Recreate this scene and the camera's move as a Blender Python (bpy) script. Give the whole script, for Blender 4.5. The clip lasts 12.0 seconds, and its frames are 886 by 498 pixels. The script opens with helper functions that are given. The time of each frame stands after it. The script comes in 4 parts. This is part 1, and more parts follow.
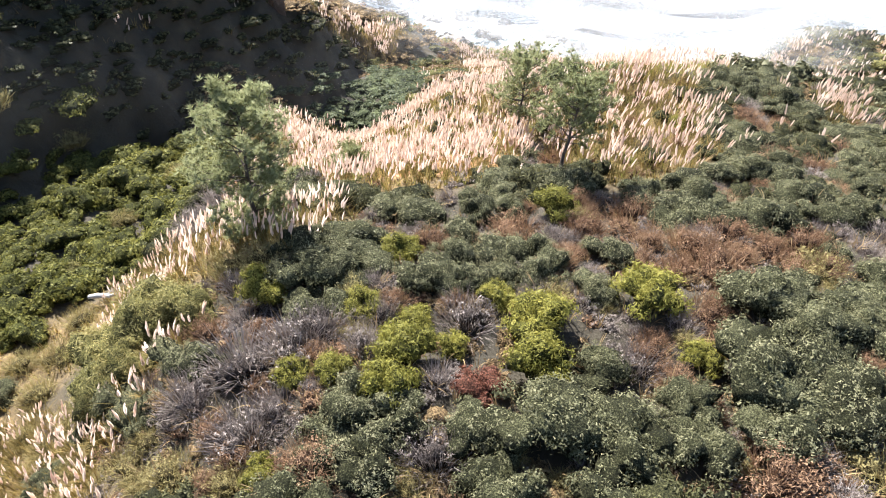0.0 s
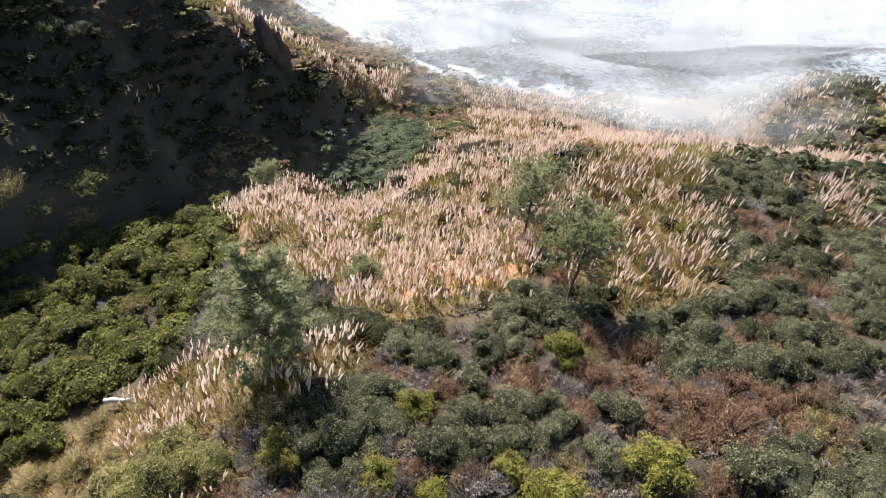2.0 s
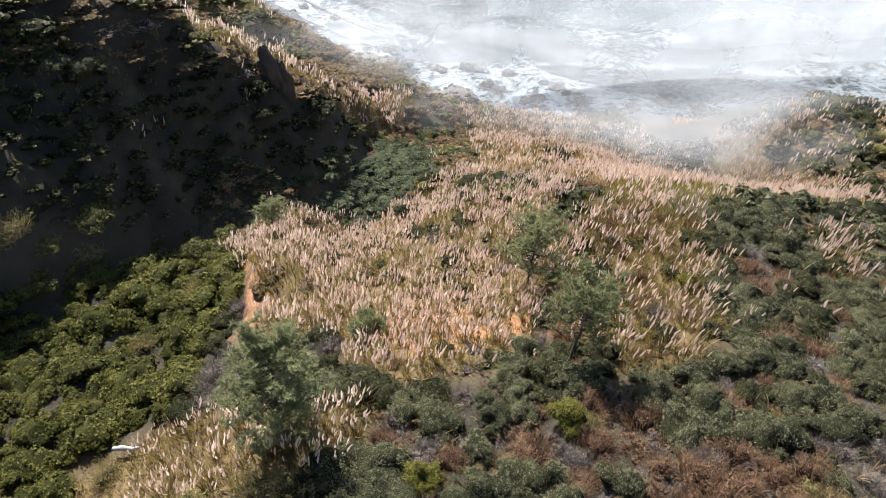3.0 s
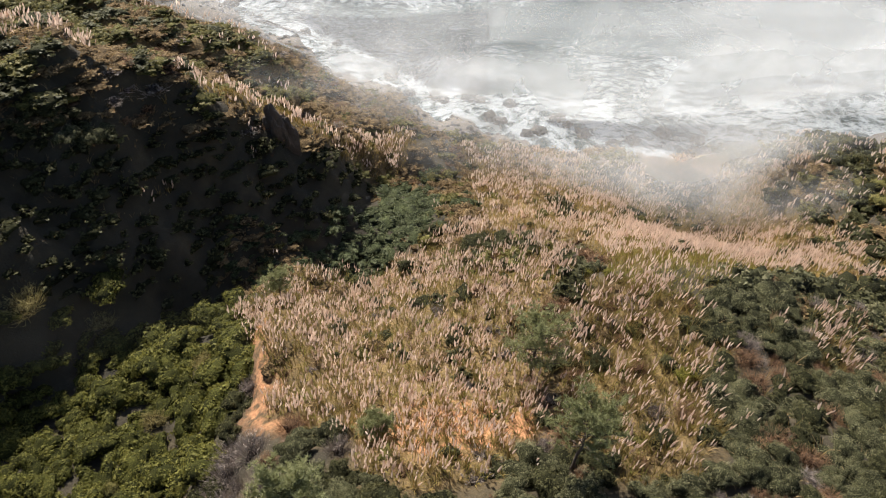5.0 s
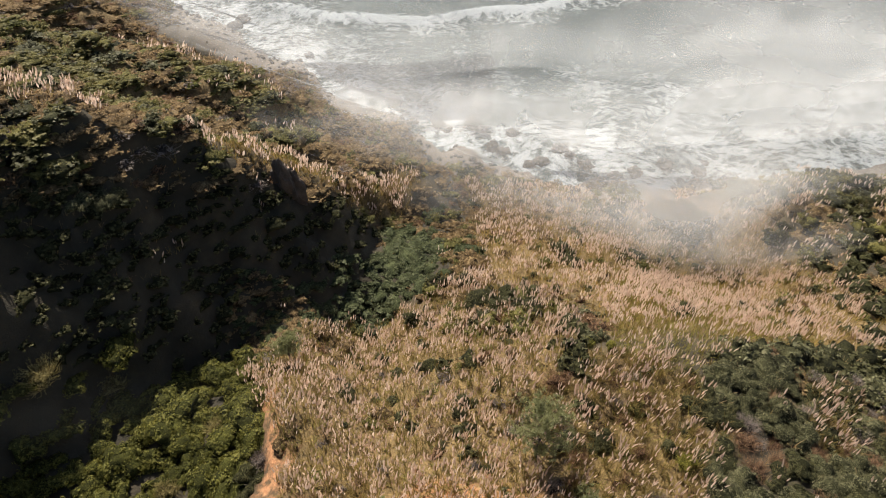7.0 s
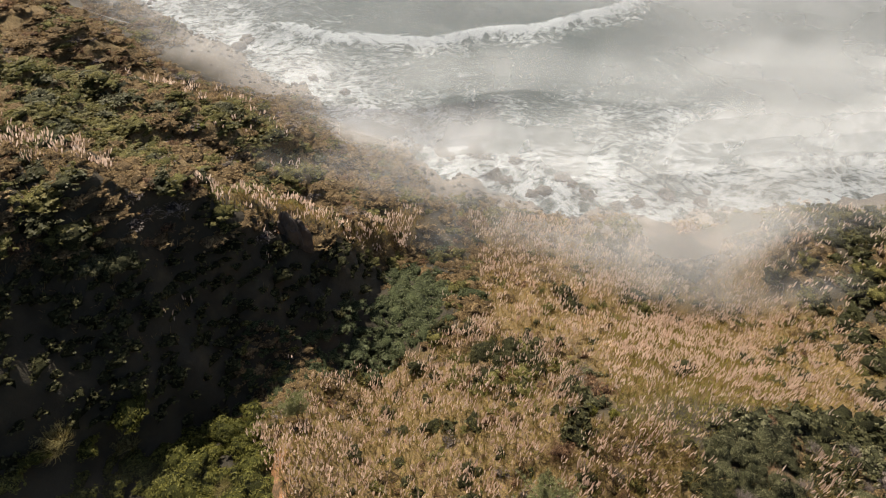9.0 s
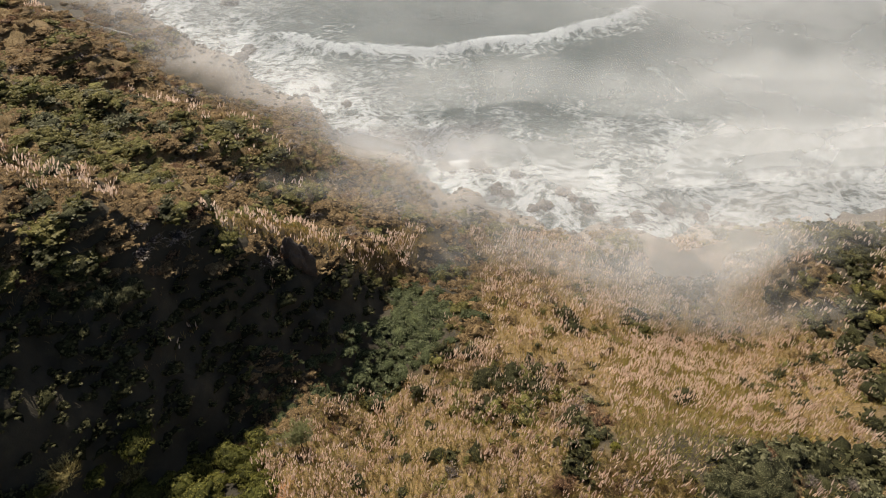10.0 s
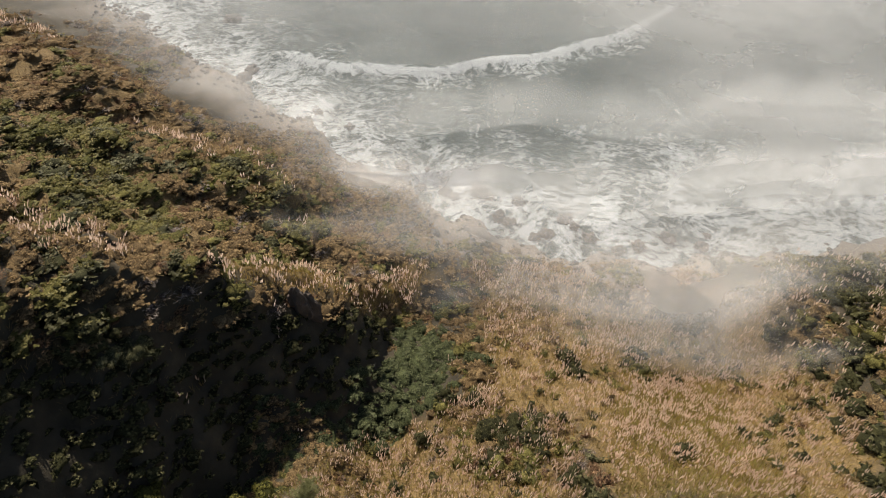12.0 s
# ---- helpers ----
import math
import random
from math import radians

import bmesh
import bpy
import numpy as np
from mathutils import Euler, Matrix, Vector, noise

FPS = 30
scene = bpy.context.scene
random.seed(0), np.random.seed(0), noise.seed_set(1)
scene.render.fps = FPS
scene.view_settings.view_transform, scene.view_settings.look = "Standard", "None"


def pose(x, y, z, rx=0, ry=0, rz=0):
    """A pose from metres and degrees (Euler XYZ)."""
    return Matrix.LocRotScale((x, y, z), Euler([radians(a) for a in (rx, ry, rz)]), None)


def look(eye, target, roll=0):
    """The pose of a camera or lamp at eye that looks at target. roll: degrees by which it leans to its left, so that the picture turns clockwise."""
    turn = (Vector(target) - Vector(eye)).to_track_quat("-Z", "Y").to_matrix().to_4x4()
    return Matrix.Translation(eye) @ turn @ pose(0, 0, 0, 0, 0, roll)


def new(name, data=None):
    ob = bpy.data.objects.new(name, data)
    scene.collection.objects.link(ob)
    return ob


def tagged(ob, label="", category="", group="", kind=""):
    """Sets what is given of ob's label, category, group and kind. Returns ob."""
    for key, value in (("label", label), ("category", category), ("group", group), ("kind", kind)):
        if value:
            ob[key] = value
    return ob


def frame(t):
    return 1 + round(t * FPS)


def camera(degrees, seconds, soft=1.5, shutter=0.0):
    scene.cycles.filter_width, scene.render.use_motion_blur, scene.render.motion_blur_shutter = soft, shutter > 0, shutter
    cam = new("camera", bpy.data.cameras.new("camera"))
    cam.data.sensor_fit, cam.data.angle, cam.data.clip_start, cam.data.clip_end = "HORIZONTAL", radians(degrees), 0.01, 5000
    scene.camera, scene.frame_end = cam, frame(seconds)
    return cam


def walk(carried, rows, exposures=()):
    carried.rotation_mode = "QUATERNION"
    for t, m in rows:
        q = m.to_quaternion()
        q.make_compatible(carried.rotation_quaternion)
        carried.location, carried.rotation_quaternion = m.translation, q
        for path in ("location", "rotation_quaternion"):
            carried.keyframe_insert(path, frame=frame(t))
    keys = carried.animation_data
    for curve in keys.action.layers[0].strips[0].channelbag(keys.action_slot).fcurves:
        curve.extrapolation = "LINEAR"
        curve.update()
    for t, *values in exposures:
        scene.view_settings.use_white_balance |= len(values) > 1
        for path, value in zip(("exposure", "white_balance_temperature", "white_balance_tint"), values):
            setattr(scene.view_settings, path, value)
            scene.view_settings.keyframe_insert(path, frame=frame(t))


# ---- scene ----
import collections

# Camera: a drone that climbs and drifts seaward over a scrub mesa above a misty cove.
cam = camera(67.5, 12.0, soft=1.0)
METRES, EYE, TILT, LEAN, TURN = 30.0, 41.0, -42.0, 0.0, 0.0
ROWS = [
    (0.0, 0.0, 0.0, 0.0, -0.0, 0.0, 0.0),
    (0.5, -0.0042, -0.0026, 0.0425, -0.02, 0.01, -0.04),
    (1.0, -0.0083, -0.0065, 0.0846, -0.03, 0.01, -0.07),
    (1.5, -0.0121, -0.0115, 0.1265, -0.03, -0.01, -0.1),
    (2.0, -0.0156, -0.0177, 0.1684, -0.03, -0.04, -0.14),
    (2.5, -0.0192, -0.0249, 0.2104, -0.03, -0.1, -0.16),
    (3.0, -0.0225, -0.0323, 0.2522, -0.02, -0.19, -0.16),
    (5.0, -0.0335, -0.063, 0.4191, -0.07, -0.58, -0.22),
    (5.5, -0.0373, -0.0694, 0.4587, -0.06, -0.64, -0.23),
    (6.0, -0.0402, -0.0762, 0.4985, -0.04, -0.71, -0.25),
    (6.5, -0.0434, -0.0828, 0.5385, -0.03, -0.82, -0.28),
    (7.0, -0.0465, -0.0898, 0.5792, -0.02, -0.89, -0.29),
    (9.0, -0.057, -0.1138, 0.7414, 0.09, -1.34, -0.37),
    (9.5, -0.0601, -0.1199, 0.7809, 0.1, -1.44, -0.4),
    (10.0, -0.0643, -0.126, 0.8211, 0.1, -1.53, -0.43),
    (10.5, -0.0675, -0.1326, 0.8624, 0.12, -1.65, -0.46),
    (11.0, -0.0706, -0.1386, 0.9033, 0.11, -1.76, -0.5),
    (11.5, -0.0735, -0.1444, 0.9436, 0.13, -1.88, -0.51),
    (12.0, -0.0764, -0.1505, 0.9852, 0.13, -2.0, -0.54),
]
EXPOSURES = [(0.0, 2.03, 5700, 10), (0.5, 1.85, 5650, 10), (1.0, 1.64, 5650, 10), (2.5, 1.22, 5650, 10), (5.0, 0.85, 6200, 10), (7.0, 0.76, 6500, 10), (12.0, 0.48, 6700, 10)]
walk(cam, [(t, pose(0, 0, EYE, TILT, LEAN, TURN) @ pose(METRES * x, METRES * y, METRES * z, 90 + pitch, roll, yaw)) for t, x, y, z, yaw, pitch, roll in ROWS], EXPOSURES)

# ---- light: a low sun over the sea, ahead and to the left ----
SUN_AZ, SUN_EL = 26.0, 45.0      # degrees left of straight ahead, above the horizon
world = bpy.data.worlds.new("sky")
scene.world = world
world.use_nodes = True
wn = world.node_tree.nodes
sky = wn.new("ShaderNodeTexSky")
sky.sky_type, sky.sun_disc = "NISHITA", False
sky.sun_elevation, sky.sun_rotation = radians(SUN_EL), radians(-SUN_AZ)
sky.air_density, sky.dust_density = 1.0, 2.0
wn["Background"].inputs["Strength"].default_value = 0.065
world.node_tree.links.new(sky.outputs["Color"], wn["Background"].inputs["Color"])
sun = new("sun", bpy.data.lights.new("sun", "SUN"))
sun.data.energy, sun.data.angle, sun.data.color = 5.2, radians(0.6), (1.0, 0.93, 0.82)
sun_way = Vector((-math.sin(radians(SUN_AZ)) * math.cos(radians(SUN_EL)), math.cos(radians(SUN_AZ)) * math.cos(radians(SUN_EL)), math.sin(radians(SUN_EL))))
sun.matrix_world = look(sun_way * 300, (0, 0, 0))
rng = np.random.default_rng(7)


# ---- materials ----
def shader(name):
    m = bpy.data.materials.new(name)
    m.use_nodes = True
    nt = m.node_tree
    nt.nodes.clear()
    out = nt.nodes.new("ShaderNodeOutputMaterial")

    def add(kind, **ins):
        n = nt.nodes.new("ShaderNode" + kind)
        for k, v in ins.items():
            sock = n.inputs[k.replace("_", " ")]
            if isinstance(v, bpy.types.NodeSocket):
                nt.links.new(v, sock)
            else:
                sock.default_value = v
        return n
    return m, nt, out, add


def ramp(nt, fac, stops):
    n = nt.nodes.new("ShaderNodeValToRGB")
    el = n.color_ramp.elements
    while len(el) < len(stops):
        el.new(0.5)
    for e, (p, c) in zip(el, stops):
        e.position, e.color = p, (*c, 1)
    nt.links.new(fac, n.inputs["Fac"])
    return n.outputs["Color"]


def mix(add, fac, a, b, blend="MIX"):
    n = add("Mix")
    n.data_type, n.blend_type = "RGBA", blend
    nt = n.id_data
    for sock, v in ((n.inputs[0], fac), (n.inputs[6], a), (n.inputs[7], b)):
        if isinstance(v, bpy.types.NodeSocket):
            nt.links.new(v, sock)
        else:
            sock.default_value = v if sock == n.inputs[0] else (*v, 1)
    return n.outputs[2]


def leaf_material(name, dark, mid, light, through_light=0.3, rough=0.6, patch=0.5):
    """Leaves or plumes: three tones that vary leaf by leaf, plant by plant and in patches, with light shining through."""
    m, nt, out, add = shader(name)
    geo, info = add("NewGeometry"), add("ObjectInfo")
    big = add("TexNoise", Vector=geo.outputs["Position"], Scale=patch, Detail=3.0)
    a = add("Math", **{"Value": geo.outputs["Random Per Island"]})
    a.operation, a.inputs[1].default_value = "MULTIPLY", 0.45
    b = add("Math", **{"Value": info.outputs["Random"]})
    b.operation, b.inputs[1].default_value = "MULTIPLY", 0.25
    c = add("Math", **{"Value": big.outputs["Fac"]})
    c.operation, c.inputs[1].default_value = "MULTIPLY", 0.5
    ab, abc = add("Math"), add("Math")
    nt.links.new(a.outputs[0], ab.inputs[0]), nt.links.new(b.outputs[0], ab.inputs[1])
    nt.links.new(ab.outputs[0], abc.inputs[0]), nt.links.new(c.outputs[0], abc.inputs[1])
    col = ramp(nt, abc.outputs[0], [(0.15, dark), (0.5, mid), (0.95, light)])
    body = add("BsdfPrincipled", Base_Color=col, Roughness=rough, Specular_IOR_Level=0.15)
    glow = add("BsdfTranslucent", Color=col)
    both = add("MixShader", Fac=through_light)
    nt.links.new(body.outputs[0], both.inputs[1]), nt.links.new(glow.outputs[0], both.inputs[2])
    nt.links.new(both.outputs[0], out.inputs["Surface"])
    TONES[name] = (dark, mid, light)
    return m


TONES = {}


def rough_material(name, a, b, c, scale, bump=0.4, rough=0.9):
    """Earth, rock or bark: two scales of mottling and relief."""
    m, nt, out, add = shader(name)
    pos = add("NewGeometry").outputs["Position"]
    n1 = add("TexNoise", Vector=pos, Scale=scale, Detail=8.0, Roughness=0.65)
    n2 = add("TexNoise", Vector=pos, Scale=scale * 7, Detail=6.0, Roughness=0.7)
    col = mix(add, 0.35, ramp(nt, n1.outputs["Fac"], [(0.3, a), (0.5, b), (0.72, c)]), ramp(nt, n2.outputs["Fac"], [(0.3, a), (0.7, c)]))
    bp = add("Bump", Strength=bump, Distance=0.15, Height=n2.outputs["Fac"])
    p = add("BsdfPrincipled", Base_Color=col, Roughness=rough, Normal=bp.outputs[0])
    nt.links.new(p.outputs[0], out.inputs["Surface"])
    return m


COYOTE = leaf_material("coyote_leaf", (0.046, 0.046, 0.02), (0.12, 0.115, 0.055), (0.31, 0.285, 0.16), 0.3, 0.6, 1.1)
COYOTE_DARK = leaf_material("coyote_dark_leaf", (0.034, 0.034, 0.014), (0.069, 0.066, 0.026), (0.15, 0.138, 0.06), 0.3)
LIME = leaf_material("lime_leaf", (0.075, 0.072, 0.014), (0.18, 0.166, 0.03), (0.34, 0.3, 0.062), 0.35)
BROOM = leaf_material("broom_leaf", (0.064, 0.06, 0.018), (0.165, 0.147, 0.046), (0.36, 0.3, 0.11), 0.33)
IVY = leaf_material("ivy_leaf", (0.046, 0.048, 0.011), (0.115, 0.112, 0.025), (0.275, 0.25, 0.064), 0.36)
IVY_DARK = leaf_material("sea_ivy_leaf", (0.034, 0.041, 0.017), (0.083, 0.094, 0.041), (0.2, 0.21, 0.1), 0.3)
TWIG = leaf_material("dry_twig", (0.085, 0.066, 0.055), (0.2, 0.16, 0.135), (0.4, 0.335, 0.285), 0.15, 0.8)
RUST = leaf_material("rust_leaf", (0.082, 0.047, 0.029), (0.205, 0.12, 0.068), (0.39, 0.25, 0.145), 0.25, 0.8)
RED = leaf_material("red_leaf", (0.09, 0.04, 0.024), (0.17, 0.065, 0.04), (0.25, 0.12, 0.065), 0.3)
TAN = leaf_material("tan_leaf", (0.13, 0.1, 0.04), (0.26, 0.21, 0.085), (0.42, 0.35, 0.15), 0.25, 0.8)
HEATH = leaf_material("heath_leaf", (0.092, 0.062, 0.031), (0.23, 0.155, 0.076), (0.42, 0.295, 0.145), 0.27, 0.8)
NEEDLE = leaf_material("pine_needle", (0.115, 0.12, 0.05), (0.26, 0.265, 0.12), (0.45, 0.44, 0.24), 0.45)
PLUME = leaf_material("pampas_plume", (0.34, 0.24, 0.18), (0.67, 0.505, 0.395), (0.92, 0.77, 0.65), 0.5, 0.9, 1.0)
BLADE = leaf_material("pampas_blade", (0.055, 0.048, 0.014), (0.185, 0.138, 0.042), (0.46, 0.33, 0.125), 0.4)
GRASS = leaf_material("dry_grass", (0.09, 0.072, 0.018), (0.26, 0.185, 0.052), (0.52, 0.37, 0.13), 0.35, 0.8)
SEDGE = leaf_material("green_sedge", (0.06, 0.066, 0.012), (0.19, 0.18, 0.04), (0.42, 0.36, 0.1), 0.4, 0.8)
BARK = rough_material("bark", (0.05, 0.035, 0.025), (0.09, 0.065, 0.05), (0.15, 0.11, 0.085), 6)


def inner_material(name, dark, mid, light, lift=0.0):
    """The closed mass of small leaves deep in a bush, shade put into its colour: fine speckle and relief."""
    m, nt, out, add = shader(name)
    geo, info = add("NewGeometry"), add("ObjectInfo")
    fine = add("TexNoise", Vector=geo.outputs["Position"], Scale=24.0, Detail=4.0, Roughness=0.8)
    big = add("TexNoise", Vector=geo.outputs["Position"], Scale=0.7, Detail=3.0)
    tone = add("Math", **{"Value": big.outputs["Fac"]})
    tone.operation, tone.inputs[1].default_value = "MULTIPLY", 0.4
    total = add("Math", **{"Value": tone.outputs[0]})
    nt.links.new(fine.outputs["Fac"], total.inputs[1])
    # Low stops fall below the leaf's own tones, painting the shade between leaves.
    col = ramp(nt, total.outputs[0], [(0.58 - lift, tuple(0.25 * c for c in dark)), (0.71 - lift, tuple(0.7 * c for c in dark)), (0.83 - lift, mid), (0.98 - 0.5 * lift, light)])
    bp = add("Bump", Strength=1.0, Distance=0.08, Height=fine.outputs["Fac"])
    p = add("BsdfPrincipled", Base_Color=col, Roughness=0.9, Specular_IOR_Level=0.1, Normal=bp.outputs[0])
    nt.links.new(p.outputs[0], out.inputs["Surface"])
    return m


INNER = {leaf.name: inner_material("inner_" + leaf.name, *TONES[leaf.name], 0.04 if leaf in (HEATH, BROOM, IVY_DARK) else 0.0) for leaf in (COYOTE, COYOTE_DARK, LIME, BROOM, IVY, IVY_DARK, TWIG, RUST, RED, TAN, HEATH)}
ROCK = rough_material("shore_rock", (0.035, 0.03, 0.027), (0.075, 0.065, 0.058), (0.14, 0.12, 0.1), 0.9, 0.8, 0.7)
CRAG = rough_material("crag_rock", (0.04, 0.03, 0.024), (0.075, 0.058, 0.045), (0.12, 0.09, 0.07), 1.2, 0.8)
DRIFT = rough_material("dead_wood", (0.3, 0.27, 0.24), (0.42, 0.39, 0.35), (0.55, 0.52, 0.47), 3)


# ---- the lie of the land ----
def smax(a, b, k):
    h = np.clip(0.5 + 0.5 * (a - b) / k, 0, 1)
    return b + (a - b) * h + k * h * (1 - h)


def smin(a, b, k):
    return -smax(-a, -b, k)


def bump(x, y, cx, cy, sx, sy, turn, amp):
    c, s = math.cos(radians(turn)), math.sin(radians(turn))
    u, v = (x - cx) * c + (y - cy) * s, -(x - cx) * s + (y - cy) * c
    return amp * np.exp(-(u / sx) ** 2 - (v / sy) ** 2)


def step(a, b, x):
    h = np.clip((x - a) / (b - a), 0, 1)
    return h * h * (3 - 2 * h)


def ripple(x, y, size, seed=0.0):
    """Uneven ground: a sum of crossing waves of about that size, from -1 to 1."""
    r = 0
    for i, (a, k) in enumerate(((0.3, 1.0), (1.9, 1.37), (3.5, 1.83), (5.1, 2.6), (0.9, 3.7))):
        r = r + np.sin((x * math.cos(a + seed) + y * math.sin(a + seed)) * 6.28 * k / size + 1.7 * i + seed + 1.3 * np.sin((x * math.sin(a) - y * math.cos(a)) * 2.9 * k / size)) / k ** 0.8
    return r / 2.2


SPINE_Y = (-30, 0, 12, 20, 28, 36, 44, 52, 60, 68, 76, 86, 110, 200)
SPINE_Z = (29.0, 27.1, 27.5, 25.9, 22.6, 21.2, 16.7, 13.1, 10.5, 5.4, 4.2, -1.2, -6.0, -8.0)


def shore(x):
    """The y of the waterline."""
    left = np.logaddexp(0, (8 - x) / 6) * 6
    right = np.logaddexp(0, (x - 45) / 8) * 8
    return 83 + 0.97 * left + 0.35 * right + 2.2 * ripple(x, 0 * x, 17) + 1.0 * ripple(x, 0 * x, 6, 2)


# swells and dips of the land: x, y, reach, height
RELIEF = [(-30, 46.5, 4, -5.1), (-29, 81, 8, 3.2), (-50, 97, 8, 3.9), (-21, 86, 6, 3.2), (-27.5, 66.5, 4, 1.3), (-17, 68, 5, -3.5), (-6.5, 66, 5, -2.9), (28, 57, 5.5, 3.1), (38, 66, 5, 2.0), (43, 60, 4.5, -2.0), (46, 75, 6, 1.1), (13, 47.5, 4, 0.9), (-38, 61, 5, -0.7), (13, 27, 6, 0.7), (-0.5, 32.5, 5, -1.0), (-4, 60, 5, -1.0)]


def land(x, y):
    """Height of the ground."""
    x, y = np.asarray(x, float), np.asarray(y, float)
    z = sum(w * np.interp(y + d, SPINE_Y, SPINE_Z) for d, w in ((-3, 0.25), (0, 0.5), (3, 0.25)))
    gully = -12.01 - 0.13 * (y - 20)
    z = z - 8.85 / (1 + np.exp((y - 52) / 4)) / (1 + np.exp((x - gully) / 1.9))
    z = z + bump(x, y, -22.0, 35.9, 9.9, 16.0, -16.0, 3.3)      # ivy slope
    z = z + bump(x, y, 28.0, 60.5, 9.3, 11.0, -7.4, -9.0)       # misty hollow
    z = z + bump(x, y, 44.6, 63.3, 9.4, 14.0, 2.8, 3.4)         # knoll across the hollow
    z = z + bump(x, y, -7.1, 40.8, 5.4, 12.6, -0.7, -4.9)
    z = z + bump(x, y, 13.2, 36.9, 9.8, 8.3, -4.2, 1.9)
    z = z + bump(x, y, -7.5, 71.4, 7.7, 10.6, -0.4, 5.9)        # knob above the beach
    z = z + bump(x, y, -8.2, 48.4, 5.0, 5.4, -0.2, -1.3)
    z = z + bump(x, y, 27.5, 71.0, 3.6, 3.2, 0.0, 2.6)          # mound in the mist
    # bank of bare earth at the edge of the pampas bench
    z = z + 1.3 * np.exp(-((y - 33) / 5.5) ** 2) * (step(-13.2, -12.0, x + 0.28 * (y - 33)) * step(-5, -11, x) - 0.4 * step(-17, -14, x) * step(-12, -13.5, x))
    # headland with its shaded cliff
    s = (x + 23) * -0.61 + (y - 54) * 0.79
    a = (x + 23) * 0.79 + (y - 54) * 0.61
    s = s + 2.2 * np.exp(-((a - 9) / 5) ** 2)
    s = s + 0.9 * ripple(a, 0 * a, 14, 1) + 0.35 * ripple(x, y, 3.5, 3)
    top = 26.4 - 0.65 * np.clip(a, -45, 60) - 0.167 * np.maximum(s, 0) + 1.2 * ripple(x, y, 15, 2)
    top = top + 0.6 * ripple(x, y, 8, 7) * step(1, 5, s)
    top = top - 0.5 * step(58, 100, y) * ripple(x, y, 30, 5)
    z = smax(z, smin(top, top + 1.25 * s, 1.2), 1.5)
    z = z + bump(x, y, -64, 112, 17, 7, -32, 5.5) + bump(x, y, -52, 90, 13, 2.6, -32, -1.6)      # second spur and its ravine
    z = z + bump(x, y, -34, 78, 14, 5.5, -35, 1.8) + bump(x, y, -31, 68, 12, 3.5, -35, -1.6)      # swells of the headland
    z = z + bump(x, y, -15, 57, 5, 4, 0, -1.6) + bump(x, y, -27, 46, 4.0, 3.4, 0, 3.0)            # notch in the rim, ledge on the cliff
    for cx, cy, size, amp in RELIEF:
        z = z + bump(x, y, cx, cy, size, size, 0, amp)
    d = shore(x) - y
    z = smax(z, np.minimum(0.22 * d, 3.0) - 0.1, 1.0)
    z = smin(z, 0.75 * d, 1.5)
    return z + 0.22 * ripple(x, y, 5.5, 4) * step(2, 8, np.abs(d)) + 0.07 * ripple(x, y, 1.9, 6)


def rows_of(lo, a, b, hi, fine, coarse):
    """Even fine steps from a to b, growing steps outside."""
    mid = np.arange(a, b, fine)
    up, g, v = [], fine, b
    while v < hi:
        up.append(v)
        g = min(g * 1.25, coarse)
        v += g
    dn, g, v = [], fine, a
    while v > lo:
        g = min(g * 1.25, coarse)
        v -= g
        dn.append(v)
    return np.array(dn[::-1] + list(mid) + up)


def grid_mesh(name, xs, ys, zfun, mat):
    gx, gy = np.meshgrid(xs, ys)
    gz = zfun(gx, gy)
    v = np.stack([gx, gy, gz], -1).reshape(-1, 3)
    n, m = len(xs), len(ys)
    i = (np.arange(m - 1)[:, None] * n + np.arange(n - 1)).ravel()
    q = np.stack([i, i + 1, i + n + 1, i + n], 1)
    me = quads(name, v, q, mat, smooth=True)
    return me, v


def quads(name, v, q, mat, smooth=False):
    """A mesh from arrays of corners and of three- or four-cornered faces."""
    v, q = np.asarray(v, np.float32), np.asarray(q, np.int32)
    me = bpy.data.meshes.new(name)
    me.vertices.add(len(v))
    me.vertices.foreach_set("co", v.ravel())
    k = q.shape[1]
    me.loops.add(q.size)
    me.loops.foreach_set("vertex_index", q.ravel())
    me.polygons.add(len(q))
    me.polygons.foreach_set("loop_start", np.arange(0, q.size, k, dtype=np.int32))
    me.polygons.foreach_set("loop_total", np.full(len(q), k, np.int32))
    if smooth:
        me.polygons.foreach_set("use_smooth", np.ones(len(q), bool))
    me.materials.append(mat)
    me.update(calc_edges=True)
    return me


def inside(poly, x, y):
    """Whether points lie within an outline."""
    r = np.zeros(np.shape(x), bool)
    for (x0, y0), (x1, y1) in zip(poly, poly[1:] + poly[:1]):
        c = (y0 > y) != (y1 > y)
        r ^= c & (x < (x1 - x0) * (y - y0) / ((y1 - y0) or 1e-9) + x0)
    return r


# outlines of what grows where
MAIN_PAMPAS = [(-15.8, 38), (-9.9, 48), (1.3, 51), (8.9, 47), (6.6, 36), (3.9, 27), (3.3, 23), (1.3, 20.8), (-2.9, 21), (-7.2, 25), (-11.8, 31)]
FAR_PAMPAS = [(10.5, 37.5), (28, 37), (36, 51), (35.5, 63), (39, 73), (30, 77), (19, 75), (7, 79), (1.5, 77), (2.5, 59), (0.5, 50), (9, 48)]
PATCH_PAMPAS = [(11.5, 36), (7.4, 36), (4.6, 30), (4.4, 25), (6.2, 20.3), (9.5, 20.5), (12.6, 25), (14.2, 32)]
SIDE_PAMPAS = [(20, 34), (19.3, 28), (22, 27.6), (23, 33)]
